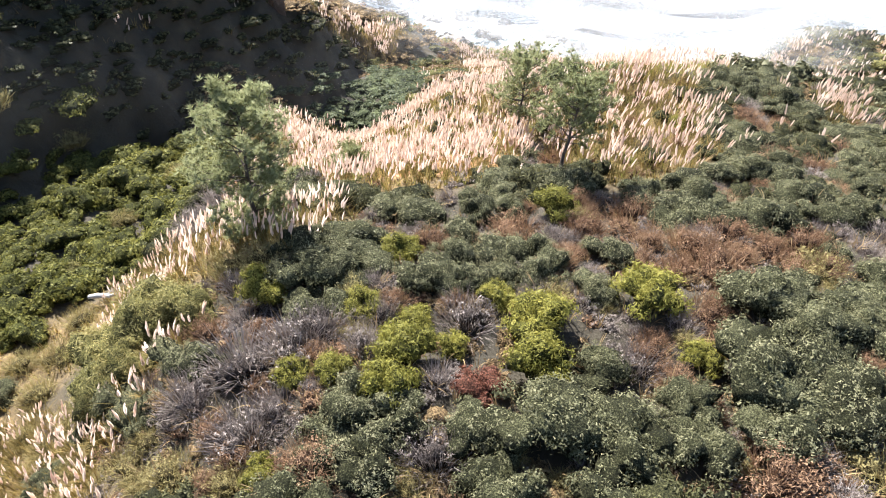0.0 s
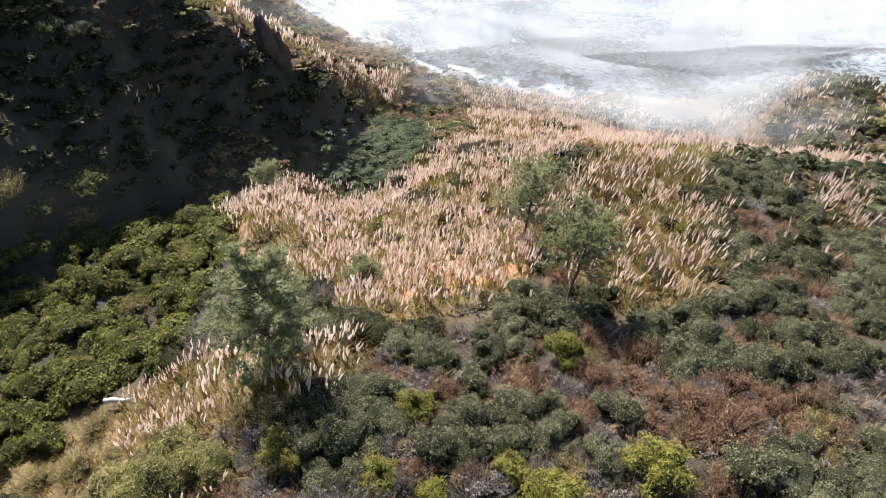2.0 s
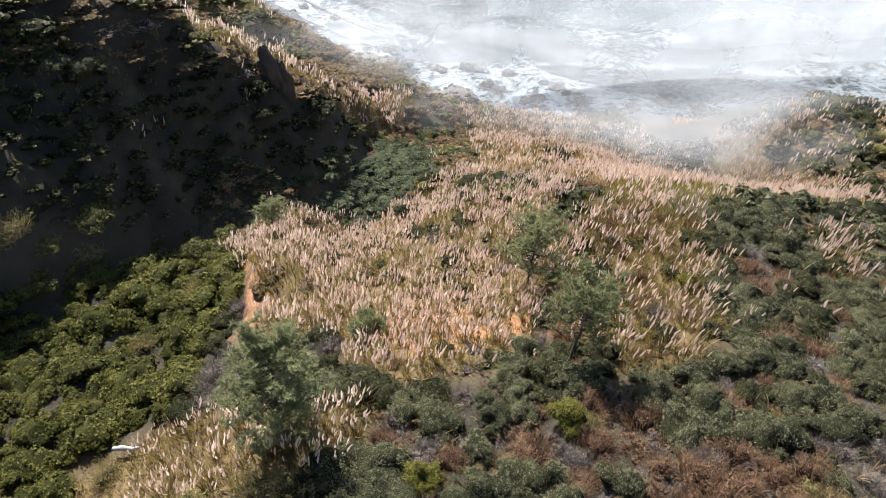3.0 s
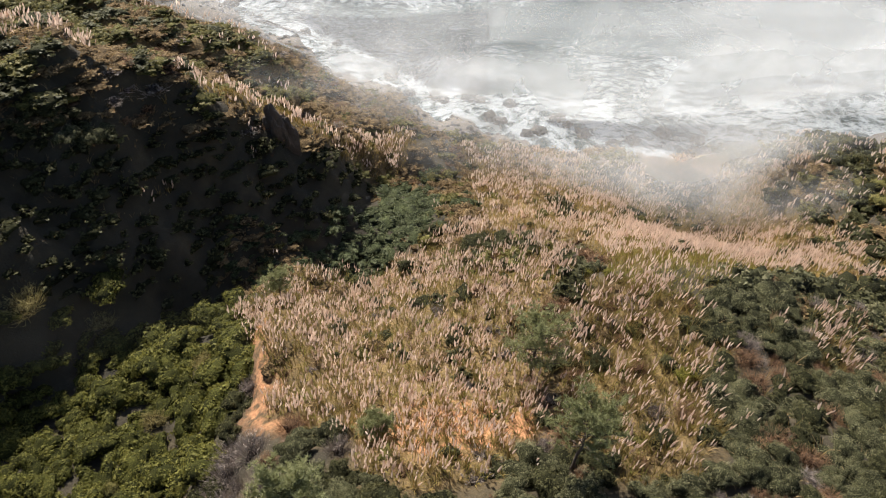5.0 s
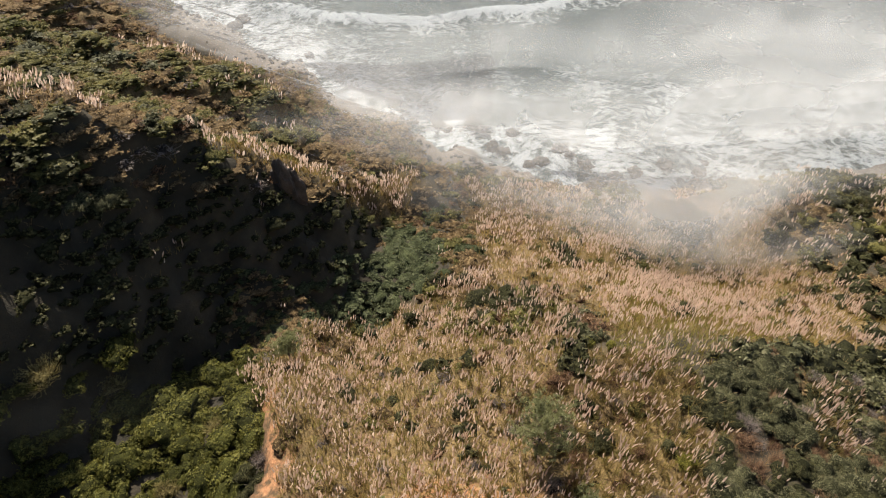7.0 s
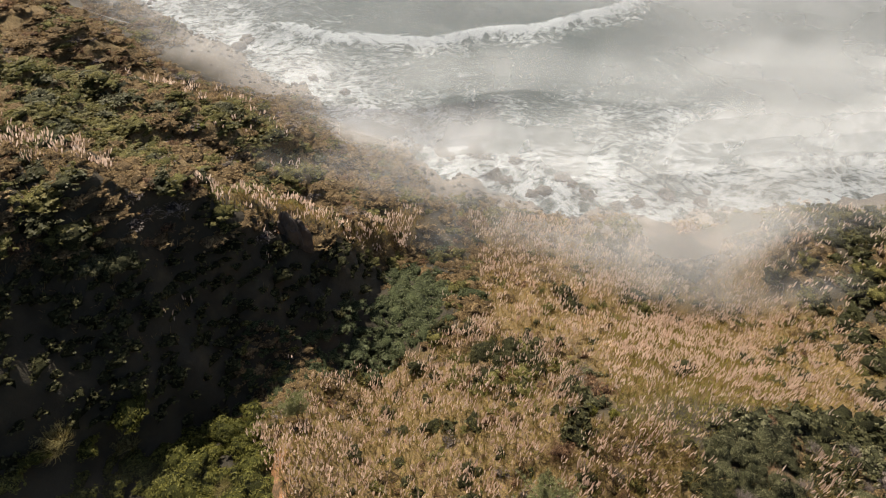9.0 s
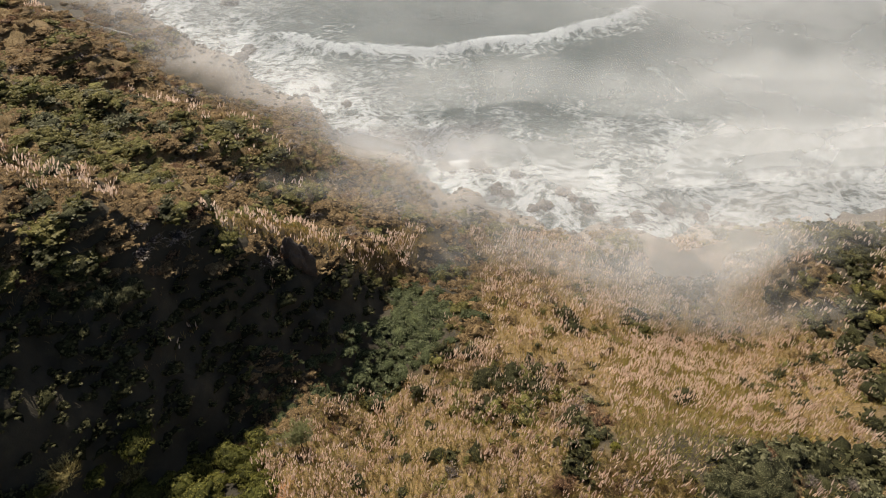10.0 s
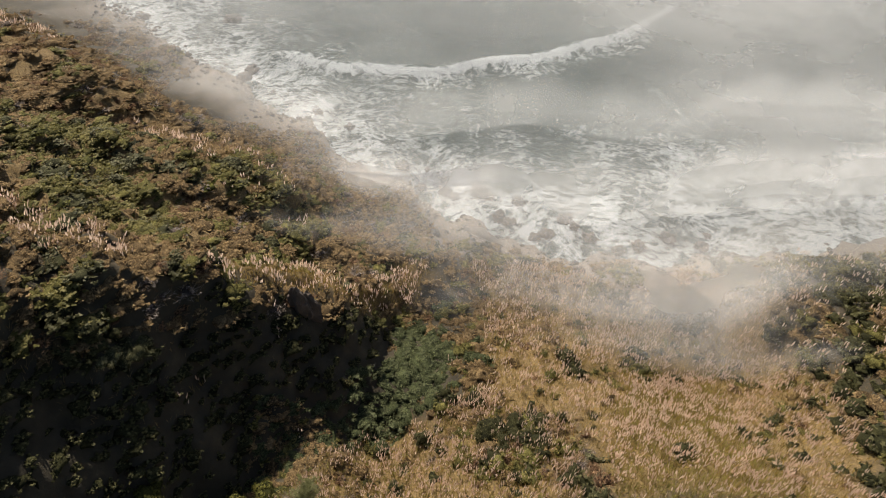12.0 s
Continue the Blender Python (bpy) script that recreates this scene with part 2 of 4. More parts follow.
NEAR_PAMPAS = [(-5.5, 19.5), (-9.5, 19.8), (-13.5, 23), (-16.2, 21.5), (-14.5, 17.8), (-9.5, 15.6), (-5.5, 15.8), (-2.9, 17.6), (-3.4, 19.2)]
LOW_PAMPAS = [(-18, 14.8), (-12, 12.8), (-9, 11.3), (-8, 7), (-13, 5), (-19, 10)]
KNOB_PAMPAS = [(-12, 61.8), (-10, 67), (-7.7, 71.3), (-3.8, 70.9), (-4.9, 65.8), (-7.9, 63.9), (-10.5, 60)]
RIM_PAMPAS = [(-22.2, 55.0), (-18.4, 56.4), (-14.7, 58.2), (-11.6, 61), (-14.5, 64.5), (-17.9, 60.7), (-20.8, 57.8)]
EDGE_PAMPAS = [(-45.6, 92), (-41.7, 90), (-36, 88), (-29, 84.5), (-22.6, 81.7), (-20.5, 77.7), (-17.1, 71.5), (-15, 70), (-18, 73), (-22, 79.5), (-29, 82.5), (-37, 84)]
LEFT_PAMPAS = [(-41, 59.5), (-35.6, 57.4), (-30.2, 55), (-24.5, 54.2), (-24.8, 53.1), (-28.4, 52.2), (-34.6, 53.6), (-41, 56)]
# IVY_BED's upper edge is drawn along the cliff's shadow line.
IVY_BED = [(-36, 22), (-32, 30.5), (-28, 34), (-23.5, 38.5), (-18, 41.2), (-15.5, 40), (-13.4, 36.5), (-12.9, 30), (-12.5, 24.5), (-17, 22.5), (-20, 18.5), (-30, 17)]
SEA_IVY = [(-6.5, 62), (-1, 60), (-2, 52.5), (-6, 47.5), (-10, 46.5), (-14.5, 48.5), (-12, 52), (-8, 56.5)]
HEATH_A = [(-18, 44), (-15, 48), (-11.5, 45.5), (-8, 43.5), (-10.5, 40.5), (-14, 41)]
HEATH_B = [(-3.2, 56.5), (2.2, 57), (1.5, 48.5), (-3, 49.5)]
HEATH_C = [(2, 47.5), (8.5, 47), (11, 41), (10, 38), (6, 38.5), (3.5, 41.5)]
DRY_FLAT = [(-24, 18), (-16.5, 22), (-14.5, 18), (-17, 15), (-11.5, 11), (-13, 6), (-26, 6)]
BARE_EARTH = [(-15, 36.8), (-13.8, 36.8), (-12.3, 33), (-10.5, 29.5), (-8, 26), (-7.2, 24.6), (-8.4, 24.6), (-11.6, 29), (-13.6, 33)]
BARE_FLAT = [(-7.6, 27.1), (-3.5, 25.3), (-1.8, 26.6), (2.2, 26.3), (5.0, 25.8), (4.6, 23.5), (0.6, 22.8), (-3.3, 22.9)]
GOLD = [(12.9, 50.4), (20, 57), (27.5, 58), (24.3, 45.1), (23.5, 38.3), (17.9, 35.4), (12.6, 33.8), (9.5, 34.5), (10.7, 39.7)]
HEADLAND = [(-80, 118), (-80, 90), (-62, 62), (-36, 57), (-20, 57.5), (-10, 62), (-12, 78), (-22, 92), (-46, 102)]
HEAD_GREEN = ([(-52.7, 81.9), (-51.3, 88.5), (-44.6, 88.0), (-35.0, 73.5), (-39.0, 69), (-41.9, 66)], [(-31.2, 76.5), (-28.7, 83.3), (-24.1, 82.5), (-20.1, 78.8), (-16.5, 71.8), (-24.1, 71.9), (-29.7, 73.2)], [(-20.4, 58), (-19.7, 63.3), (-14.5, 66), (-14.4, 63), (-16.7, 58.5)], [(-44, 69.0), (-40, 72), (-31.6, 71.5), (-29.3, 66.1), (-28.2, 58.0), (-34.8, 59.2), (-38.5, 60.3)])


def ragged_edge(x, y):
    """Shifts places a little to and fro, so that no patch of growth ends along a straight line."""
    return x + 0.9 * ripple(x, y, 8, 1), y + 0.9 * ripple(x, y, 8, 4)


def in_any(x, y, *outlines):
    r = np.zeros(np.shape(x), bool)
    u, v = ragged_edge(x, y)
    for o in outlines:
        r |= inside(o, u, v)
    return r


PAMPAS = (MAIN_PAMPAS, FAR_PAMPAS, PATCH_PAMPAS, SIDE_PAMPAS, NEAR_PAMPAS, LOW_PAMPAS, KNOB_PAMPAS, RIM_PAMPAS, EDGE_PAMPAS, LEFT_PAMPAS)

# ground sheet, with an attribute for how grassy, bare or scrubby the soil is
m, nt, out, add = shader("hill_ground")
pos = add("NewGeometry").outputs["Position"]
n1 = add("TexNoise", Vector=pos, Scale=0.35, Detail=8.0, Roughness=0.6)
n2 = add("TexNoise", Vector=pos, Scale=6.0, Detail=6.0, Roughness=0.7)
soil = ramp(nt, n1.outputs["Fac"], [(0.3, (0.022, 0.018, 0.01)), (0.55, (0.048, 0.037, 0.02)), (0.75, (0.09, 0.068, 0.036))])
straw = ramp(nt, n2.outputs["Fac"], [(0.3, (0.06, 0.04, 0.016)), (0.5, (0.15, 0.098, 0.037)), (0.7, (0.3, 0.2, 0.075))])
clay = ramp(nt, n2.outputs["Fac"], [(0.3, (0.3, 0.13, 0.06)), (0.5, (0.46, 0.22, 0.1)), (0.7, (0.58, 0.32, 0.16))])
grassy, bare, stony = (add("Attribute") for _ in range(3))
grassy.attribute_name, bare.attribute_name, stony.attribute_name = "grassy", "bare", "stony"
shingle = ramp(nt, n2.outputs["Fac"], [(0.3, (0.1, 0.084, 0.07)), (0.7, (0.27, 0.23, 0.19))])
ragged = add("Math", **{"Value": bare.outputs["Fac"]})
ragged.operation = "MULTIPLY"
torn = add("TexNoise", Vector=pos, Scale=1.3, Detail=5.0, Roughness=0.7)
torn_edge = add("MapRange", Value=torn.outputs["Fac"], From_Min=0.4, From_Max=0.55, To_Min=0.1, To_Max=1.0)
nt.links.new(torn_edge.outputs[0], ragged.inputs[1])
col = mix(add, ragged.outputs[0], mix(add, grassy.outputs["Fac"], soil, straw), clay)
col = mix(add, stony.outputs["Fac"], col, shingle)
bp = add("Bump", Strength=0.7, Distance=0.2, Height=n2.outputs["Fac"])
p = add("BsdfPrincipled", Base_Color=col, Roughness=0.95, Normal=bp.outputs[0])
nt.links.new(p.outputs[0], out.inputs["Surface"])
GROUND = m

xs = rows_of(-900, -52, 50, 900, 0.55, 40)
ys = rows_of(-900, 4, 110, 400, 0.55, 40)
me, gv = grid_mesh("ground", xs, ys, land, GROUND)
ground = tagged(new("ground", me), "rough coastal hillside of brown soil, straw and bare orange clay", "ground", kind="structure")


def soft_mask(x, y, outlines, spread=0.9):
    """0 to 1 with a ragged edge."""
    r = 0
    for dx, dy in ((0, 0), (spread, 0), (-spread, 0), (0, spread), (0, -spread)):
        r = r + in_any(x + dx, y + dy, *outlines)
    return r / 5


for name, val in (("grassy", soft_mask(gv[:, 0], gv[:, 1], (MAIN_PAMPAS, FAR_PAMPAS, PATCH_PAMPAS, NEAR_PAMPAS, LOW_PAMPAS, KNOB_PAMPAS, SIDE_PAMPAS, HEADLAND, DRY_FLAT), 1.2)),
                  ("bare", soft_mask(gv[:, 0], gv[:, 1], (BARE_EARTH, BARE_FLAT), 0.35)),
                  ("stony", step(20, 9, shore(gv[:, 0]) - gv[:, 1]))):
    at = me.attributes.new(name, "FLOAT", "POINT")
    at.data.foreach_set("value", val.astype(np.float32))

# ---- the sea ----
m, nt, out, add = shader("sea_water")
pos = add("NewGeometry").outputs["Position"]
surf = add("Attribute")
surf.attribute_name = "surf"
wrap = add("TexNoise", Vector=pos, Scale=0.06, Detail=4.0)
warped = add("VectorMath", **{"Vector": pos})
scaled = add("VectorMath", **{"Vector": wrap.outputs["Color"]})
scaled.operation, scaled.inputs[3].default_value = "SCALE", 14.0
nt.links.new(scaled.outputs[0], warped.inputs[1])
fine = add("TexNoise", Vector=warped.outputs[0], Scale=0.8, Detail=10.0, Roughness=0.72)
stretch = add("VectorMath", **{"Vector": warped.outputs[0]})
stretch.operation, stretch.inputs[1].default_value = "MULTIPLY", (0.55, 1.0, 1.0)
strand = add("TexNoise", Vector=stretch.outputs[0], Scale=0.42, Detail=9.0, Roughness=0.7)
centred = add("Math", **{"Value": strand.outputs["Fac"]})
centred.operation, centred.inputs[1].default_value = "SUBTRACT", 0.5
ridge = add("Math", **{"Value": centred.outputs[0]})
ridge.operation = "ABSOLUTE"
lacy = add("MapRange", Value=ridge.outputs[0], From_Min=0.0, From_Max=0.1, To_Min=0.4, To_Max=0.0)
total = add("Math", **{"Value": lacy.outputs[0]})
nt.links.new(fine.outputs["Fac"], total.inputs[1])
t2 = add("Math", **{"Value": total.outputs[0]})
nt.links.new(surf.outputs["Fac"], t2.inputs[1])
foam = add("MapRange", Value=t2.outputs[0], From_Min=1.06, From_Max=1.5, To_Min=0.0, To_Max=1.0)
swell = add("TexNoise", Vector=pos, Scale=0.35, Detail=8.0, Roughness=0.6)
bp = add("Bump", Strength=0.5, Distance=0.5, Height=swell.outputs["Fac"])
bp2 = add("Bump", Strength=0.9, Distance=0.7, Height=fine.outputs["Fac"], Normal=bp.outputs[0])
water = add("BsdfPrincipled", Base_Color=(0.035, 0.055, 0.052, 1), Roughness=0.25, IOR=1.33, Normal=bp2.outputs[0])
white = add("BsdfPrincipled", Base_Color=(0.5, 0.53, 0.54, 1), Roughness=0.9, Normal=bp2.outputs[0])
both = add("MixShader", Fac=foam.outputs[0])
nt.links.new(water.outputs[0], both.inputs[1]), nt.links.new(white.outputs[0], both.inputs[2])
nt.links.new(both.outputs[0], out.inputs["Surface"])
SEA = m


def breaker(x, y):
    """How far a point lies before or behind the breaking wave's crest."""
    return y - (136.5 + np.where(x > -3, 0.011, 0.0035) * (x + 3) ** 2 + 1.5 * np.sin(x * 0.11) + 0.7 * np.sin(x * 0.31))


def sea_height(x, y):
    b = breaker(x, y)
    crest = np.exp(-(b / 2.2) ** 2) * step(-48, -25, x) * step(62, 40, x)
    swell_z = 0.28 * np.sin(y * 0.42 + 0.9 * np.sin(x * 0.07)) + 0.18 * ripple(x, y, 9, 2) + 0.08 * ripple(x, y, 3, 1)
    return 0.05 + swell_z * step(0, 8, y - shore(x)) + 1.1 * crest


sxs = rows_of(-4000, -90, 90, 4000, 1.3, 300)
sys_ = rows_of(-200, 72, 175, 4500, 1.1, 300)
me, sv = grid_mesh("water", sxs, sys_, sea_height, SEA)
off = sv[:, 1] - shore(sv[:, 0])
b = breaker(sv[:, 0], sv[:, 1])
surf_v = 0.6 * step(44, -2, off + 5 * ripple(sv[:, 0], sv[:, 1], 26, 1)) * (0.78 + 0.3 * ripple(sv[:, 0], sv[:, 1], 12, 3))
surf_v = np.maximum(surf_v, (0.62 * np.exp(-((b + 0.8) / 1.1) ** 2) + 0.3 * step(-12, -2, b) * step(0.5, -1, b)) * step(-55, -25, sv[:, 0]) * step(66, 30, sv[:, 0]))
surf_v = np.maximum(surf_v, 0.2 * np.exp(-((sv[:, 0] - 37 - 3 * np.sin(sv[:, 1] * 0.12)) / 1.2) ** 2) * step(112, 122, sv[:, 1]) * step(160, 150, sv[:, 1]))
surf_v = surf_v + 0.12 + 0.1 * ripple(sv[:, 0], sv[:, 1], 30, 5)
at = me.attributes.new("surf", "FLOAT", "POINT")
at.data.foreach_set("value", surf_v.astype(np.float32))
tagged(new("water", me), "grey-green ocean with white churning surf along the rocks", "sea", kind="structure")


# ---- sea mist: thin translucent sheets that stand in for drifting fog over the cove ----
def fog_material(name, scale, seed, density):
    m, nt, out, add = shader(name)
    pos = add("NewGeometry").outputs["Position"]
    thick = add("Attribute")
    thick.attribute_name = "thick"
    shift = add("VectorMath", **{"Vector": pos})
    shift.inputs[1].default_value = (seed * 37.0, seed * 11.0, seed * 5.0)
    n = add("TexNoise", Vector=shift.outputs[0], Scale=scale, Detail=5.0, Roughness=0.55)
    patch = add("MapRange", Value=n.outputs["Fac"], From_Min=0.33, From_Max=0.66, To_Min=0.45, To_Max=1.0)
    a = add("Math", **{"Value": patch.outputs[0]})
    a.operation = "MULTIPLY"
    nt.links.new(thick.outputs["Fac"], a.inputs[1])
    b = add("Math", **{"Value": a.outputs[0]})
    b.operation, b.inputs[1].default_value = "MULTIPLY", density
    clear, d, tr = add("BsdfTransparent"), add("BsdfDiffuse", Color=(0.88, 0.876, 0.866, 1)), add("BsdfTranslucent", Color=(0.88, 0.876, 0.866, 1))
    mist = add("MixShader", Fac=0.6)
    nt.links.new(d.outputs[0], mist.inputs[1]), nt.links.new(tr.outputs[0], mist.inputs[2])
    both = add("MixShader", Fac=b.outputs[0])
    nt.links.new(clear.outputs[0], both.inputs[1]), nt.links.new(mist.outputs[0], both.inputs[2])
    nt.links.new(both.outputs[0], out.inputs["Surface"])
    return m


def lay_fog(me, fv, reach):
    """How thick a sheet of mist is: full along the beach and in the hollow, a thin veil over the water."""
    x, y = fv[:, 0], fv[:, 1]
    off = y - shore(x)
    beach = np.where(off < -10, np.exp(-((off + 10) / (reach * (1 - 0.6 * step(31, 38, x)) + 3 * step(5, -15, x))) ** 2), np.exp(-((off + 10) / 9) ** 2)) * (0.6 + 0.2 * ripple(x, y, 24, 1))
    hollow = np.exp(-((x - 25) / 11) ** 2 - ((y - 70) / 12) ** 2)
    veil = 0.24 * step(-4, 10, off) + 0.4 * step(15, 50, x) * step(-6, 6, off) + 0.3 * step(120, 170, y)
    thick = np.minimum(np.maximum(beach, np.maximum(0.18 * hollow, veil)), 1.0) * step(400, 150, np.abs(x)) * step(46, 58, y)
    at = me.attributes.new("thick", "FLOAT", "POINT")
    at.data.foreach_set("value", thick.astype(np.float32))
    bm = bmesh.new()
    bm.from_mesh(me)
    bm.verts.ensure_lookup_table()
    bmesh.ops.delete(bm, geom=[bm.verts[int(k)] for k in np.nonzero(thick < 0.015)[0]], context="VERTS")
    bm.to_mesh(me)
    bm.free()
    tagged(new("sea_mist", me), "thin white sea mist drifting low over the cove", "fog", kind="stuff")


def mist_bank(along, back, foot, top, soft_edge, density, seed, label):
    """An upright sheet set to veil part of the camera's view: x from and to, its y, the heights between which it is
    thickest.
    """
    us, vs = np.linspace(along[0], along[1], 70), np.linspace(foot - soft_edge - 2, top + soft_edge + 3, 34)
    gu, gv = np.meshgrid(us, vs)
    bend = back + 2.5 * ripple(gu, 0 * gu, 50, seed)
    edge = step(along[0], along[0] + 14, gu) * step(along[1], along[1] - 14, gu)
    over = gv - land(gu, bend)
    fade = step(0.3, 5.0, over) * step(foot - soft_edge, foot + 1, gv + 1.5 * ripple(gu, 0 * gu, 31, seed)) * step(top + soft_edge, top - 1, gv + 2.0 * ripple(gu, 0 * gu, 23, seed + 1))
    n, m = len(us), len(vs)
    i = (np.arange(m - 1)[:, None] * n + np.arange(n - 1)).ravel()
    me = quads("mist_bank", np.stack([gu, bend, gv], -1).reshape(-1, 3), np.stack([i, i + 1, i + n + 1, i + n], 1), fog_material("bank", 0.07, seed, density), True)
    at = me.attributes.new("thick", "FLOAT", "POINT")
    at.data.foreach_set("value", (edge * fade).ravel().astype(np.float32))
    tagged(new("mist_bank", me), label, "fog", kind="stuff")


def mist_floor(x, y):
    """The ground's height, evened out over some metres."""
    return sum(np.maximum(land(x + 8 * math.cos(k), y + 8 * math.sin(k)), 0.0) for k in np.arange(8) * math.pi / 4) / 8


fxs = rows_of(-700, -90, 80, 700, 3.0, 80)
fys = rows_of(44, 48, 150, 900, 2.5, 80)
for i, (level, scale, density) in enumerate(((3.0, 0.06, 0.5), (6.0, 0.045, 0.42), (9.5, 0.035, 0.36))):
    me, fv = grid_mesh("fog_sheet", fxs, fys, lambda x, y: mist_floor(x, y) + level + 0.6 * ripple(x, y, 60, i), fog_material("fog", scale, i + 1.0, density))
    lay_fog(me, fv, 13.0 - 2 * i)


# Places and heights follow the camera's sight lines, so mist whitens its early view.
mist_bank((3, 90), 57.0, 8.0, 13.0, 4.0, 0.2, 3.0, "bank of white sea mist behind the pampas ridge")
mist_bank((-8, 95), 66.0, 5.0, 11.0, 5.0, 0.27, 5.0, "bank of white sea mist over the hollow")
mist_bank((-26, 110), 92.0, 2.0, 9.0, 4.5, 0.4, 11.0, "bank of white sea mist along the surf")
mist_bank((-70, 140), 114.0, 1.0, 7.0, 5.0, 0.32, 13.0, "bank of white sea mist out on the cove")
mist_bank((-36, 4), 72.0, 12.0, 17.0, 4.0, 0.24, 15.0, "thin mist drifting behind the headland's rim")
# Added sheet: stands for lens glare, lightening the dark cliff in early views.
mist_bank((-60, 40), 31.0, 24.0, 25.0, 3.5, 0.007, 7.0, "added faint veil, like lens glare, that lightens the shaded cliff")


# ---- building blocks for plants ----
def part(name, me, parent, label=""):
    o = new(name, me)
    o.parent = parent
    return tagged(o, label)


def unit(n):
    v = rng.normal(size=(n, 3))
    return v / np.linalg.norm(v, axis=1)[:, None]


def leaf_tris(centre, out_dir, size, slim=0.5, splay=0.8):
    """Small pointed leaves at those places, roughly facing out."""
    n = len(centre)
    nrm = out_dir + splay * unit(n)
    nrm /= np.linalg.norm(nrm, axis=1)[:, None]
    along = np.cross(nrm, unit(n))
    along /= np.linalg.norm(along, axis=1)[:, None] + 1e-9
    side = np.cross(nrm, along)
    sz = size * rng.uniform(0.6, 1.3, n)[:, None]
    v = np.stack([centre - along * sz + side * sz * slim, centre - along * sz - side * sz * slim, centre + along * sz], 1).reshape(-1, 3)
    return v, np.arange(3 * n).reshape(n, 3)


def tubes(paths, sides=5):
    """Tapered stems: each path is a list of (point, radius)."""
    V, F, k = [], [], 0
    for path in paths:
        for j, (p, r) in enumerate(path):
            p = np.asarray(p, float)
            q = np.asarray(path[min(j + 1, len(path) - 1)][0], float) - np.asarray(path[max(j - 1, 0)][0], float)
            q /= np.linalg.norm(q) + 1e-9
            a = np.cross(q, (0.3, 0.9, 0.2))
            a /= np.linalg.norm(a) + 1e-9
            c = np.cross(q, a)
            for s in range(sides):
                w = 6.2832 * s / sides
                V.append(p + r * (a * math.cos(w) + c * math.sin(w)))
            if j:
                for s in range(sides):
                    F.append((k + (j - 1) * sides + s, k + (j - 1) * sides + (s + 1) % sides, k + j * sides + (s + 1) % sides, k + j * sides + s))
        k += len(path) * sides
    return np.array(V), np.array(F)


def dome_points(n, lumps, height, shell=0.25):
    """Places in sprigs over a lumpy dome of about unit radius, with their outward directions."""
    m = max(n // 9, 1)
    k = rng.integers(0, len(lumps), m)
    d = unit(m)
    d[:, 2] = np.abs(d[:, 2]) - 0.35 * rng.random(m)
    L = lumps[k]
    c = L[:, :3] + d * L[:, 3:4] * (1.06 - shell * rng.random((m, 1)))
    w = rng.integers(0, m, n)
    off = rng.normal(size=(n, 3)) * 0.045
    c = c[w] + off
    c[:, 2] *= height
    c[:, 2] = np.maximum(c[:, 2], 0.03)
    return c, d[w] + off * 9 + (0, 0, 0.25)


def lump_set(n, spread, r0, r1):
    a = rng.random(n) * 6.283
    d = spread * np.sqrt(rng.random(n))
    r = rng.uniform(r0, r1, n)
    z = 0.30 + 0.45 * (1 - (d / max(spread, 1e-6)) ** 2) * rng.uniform(0.6, 1.1, n)
    return np.stack([np.cos(a) * d, np.sin(a) * d, z, r], 1)


def ball(subdivisions):
    bm = bmesh.new()
    bmesh.ops.create_icosphere(bm, subdivisions=subdivisions, radius=1.0)
    bm.verts.index_update()
    v, f = np.array([v.co[:] for v in bm.verts]), np.array([[w.index for w in p.verts] for p in bm.faces])
    bm.free()
    return v, f


BALLS = {False: ball(2), True: ball(3)}


def inner_mass(L, height, fill_up, close):
    """The close-grown inside of a bush: one uneven skin drawn over its lumps."""
    u, f = BALLS[close]
    c0 = np.array([0, 0, 0.22])
    rel = L[:, :3] - c0
    along = u @ rel.T
    miss = (rel ** 2).sum(1) - along ** 2
    hit = (L[:, 3] * fill_up) ** 2 - miss
    reach = np.where(hit > 0, along + np.sqrt(np.maximum(hit, 0)), 0.0).max(1)
    v = c0 + u * (np.maximum(reach, 0.22) * rng.uniform(0.84, 1.08, len(u)))[:, None]
    v[:, 2] = np.maximum(v[:, 2] * height, -0.1)
    return v, f


def triangles(f):
    """Four-cornered faces as pairs of three-cornered ones."""
    return f if f.shape[1] == 3 else np.concatenate([f[:, (0, 1, 2)], f[:, (0, 2, 3)]])


def bush_arrays(leaves, size, lumps=9, height=0.85, slim=0.5, spread=0.62, r0=0.3, r1=0.48, splay=0.8, fill_up=0.84, shell=0.24):
    L = lump_set(lumps, spread, r0, r1)
    c, d = dome_points(leaves, L, height, shell)
    v, f = leaf_tris(c, d, size, slim, splay)
    return L, (v, triangles(f)), inner_mass(L, height, fill_up, leaves > 1000)


def bush_meshes(mat, leaves, size, lumps=9, height=0.85, *rest):
    L, leafy, inner = bush_arrays(leaves, size, lumps, height, *rest)
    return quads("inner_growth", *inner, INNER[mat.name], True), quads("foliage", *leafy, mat)


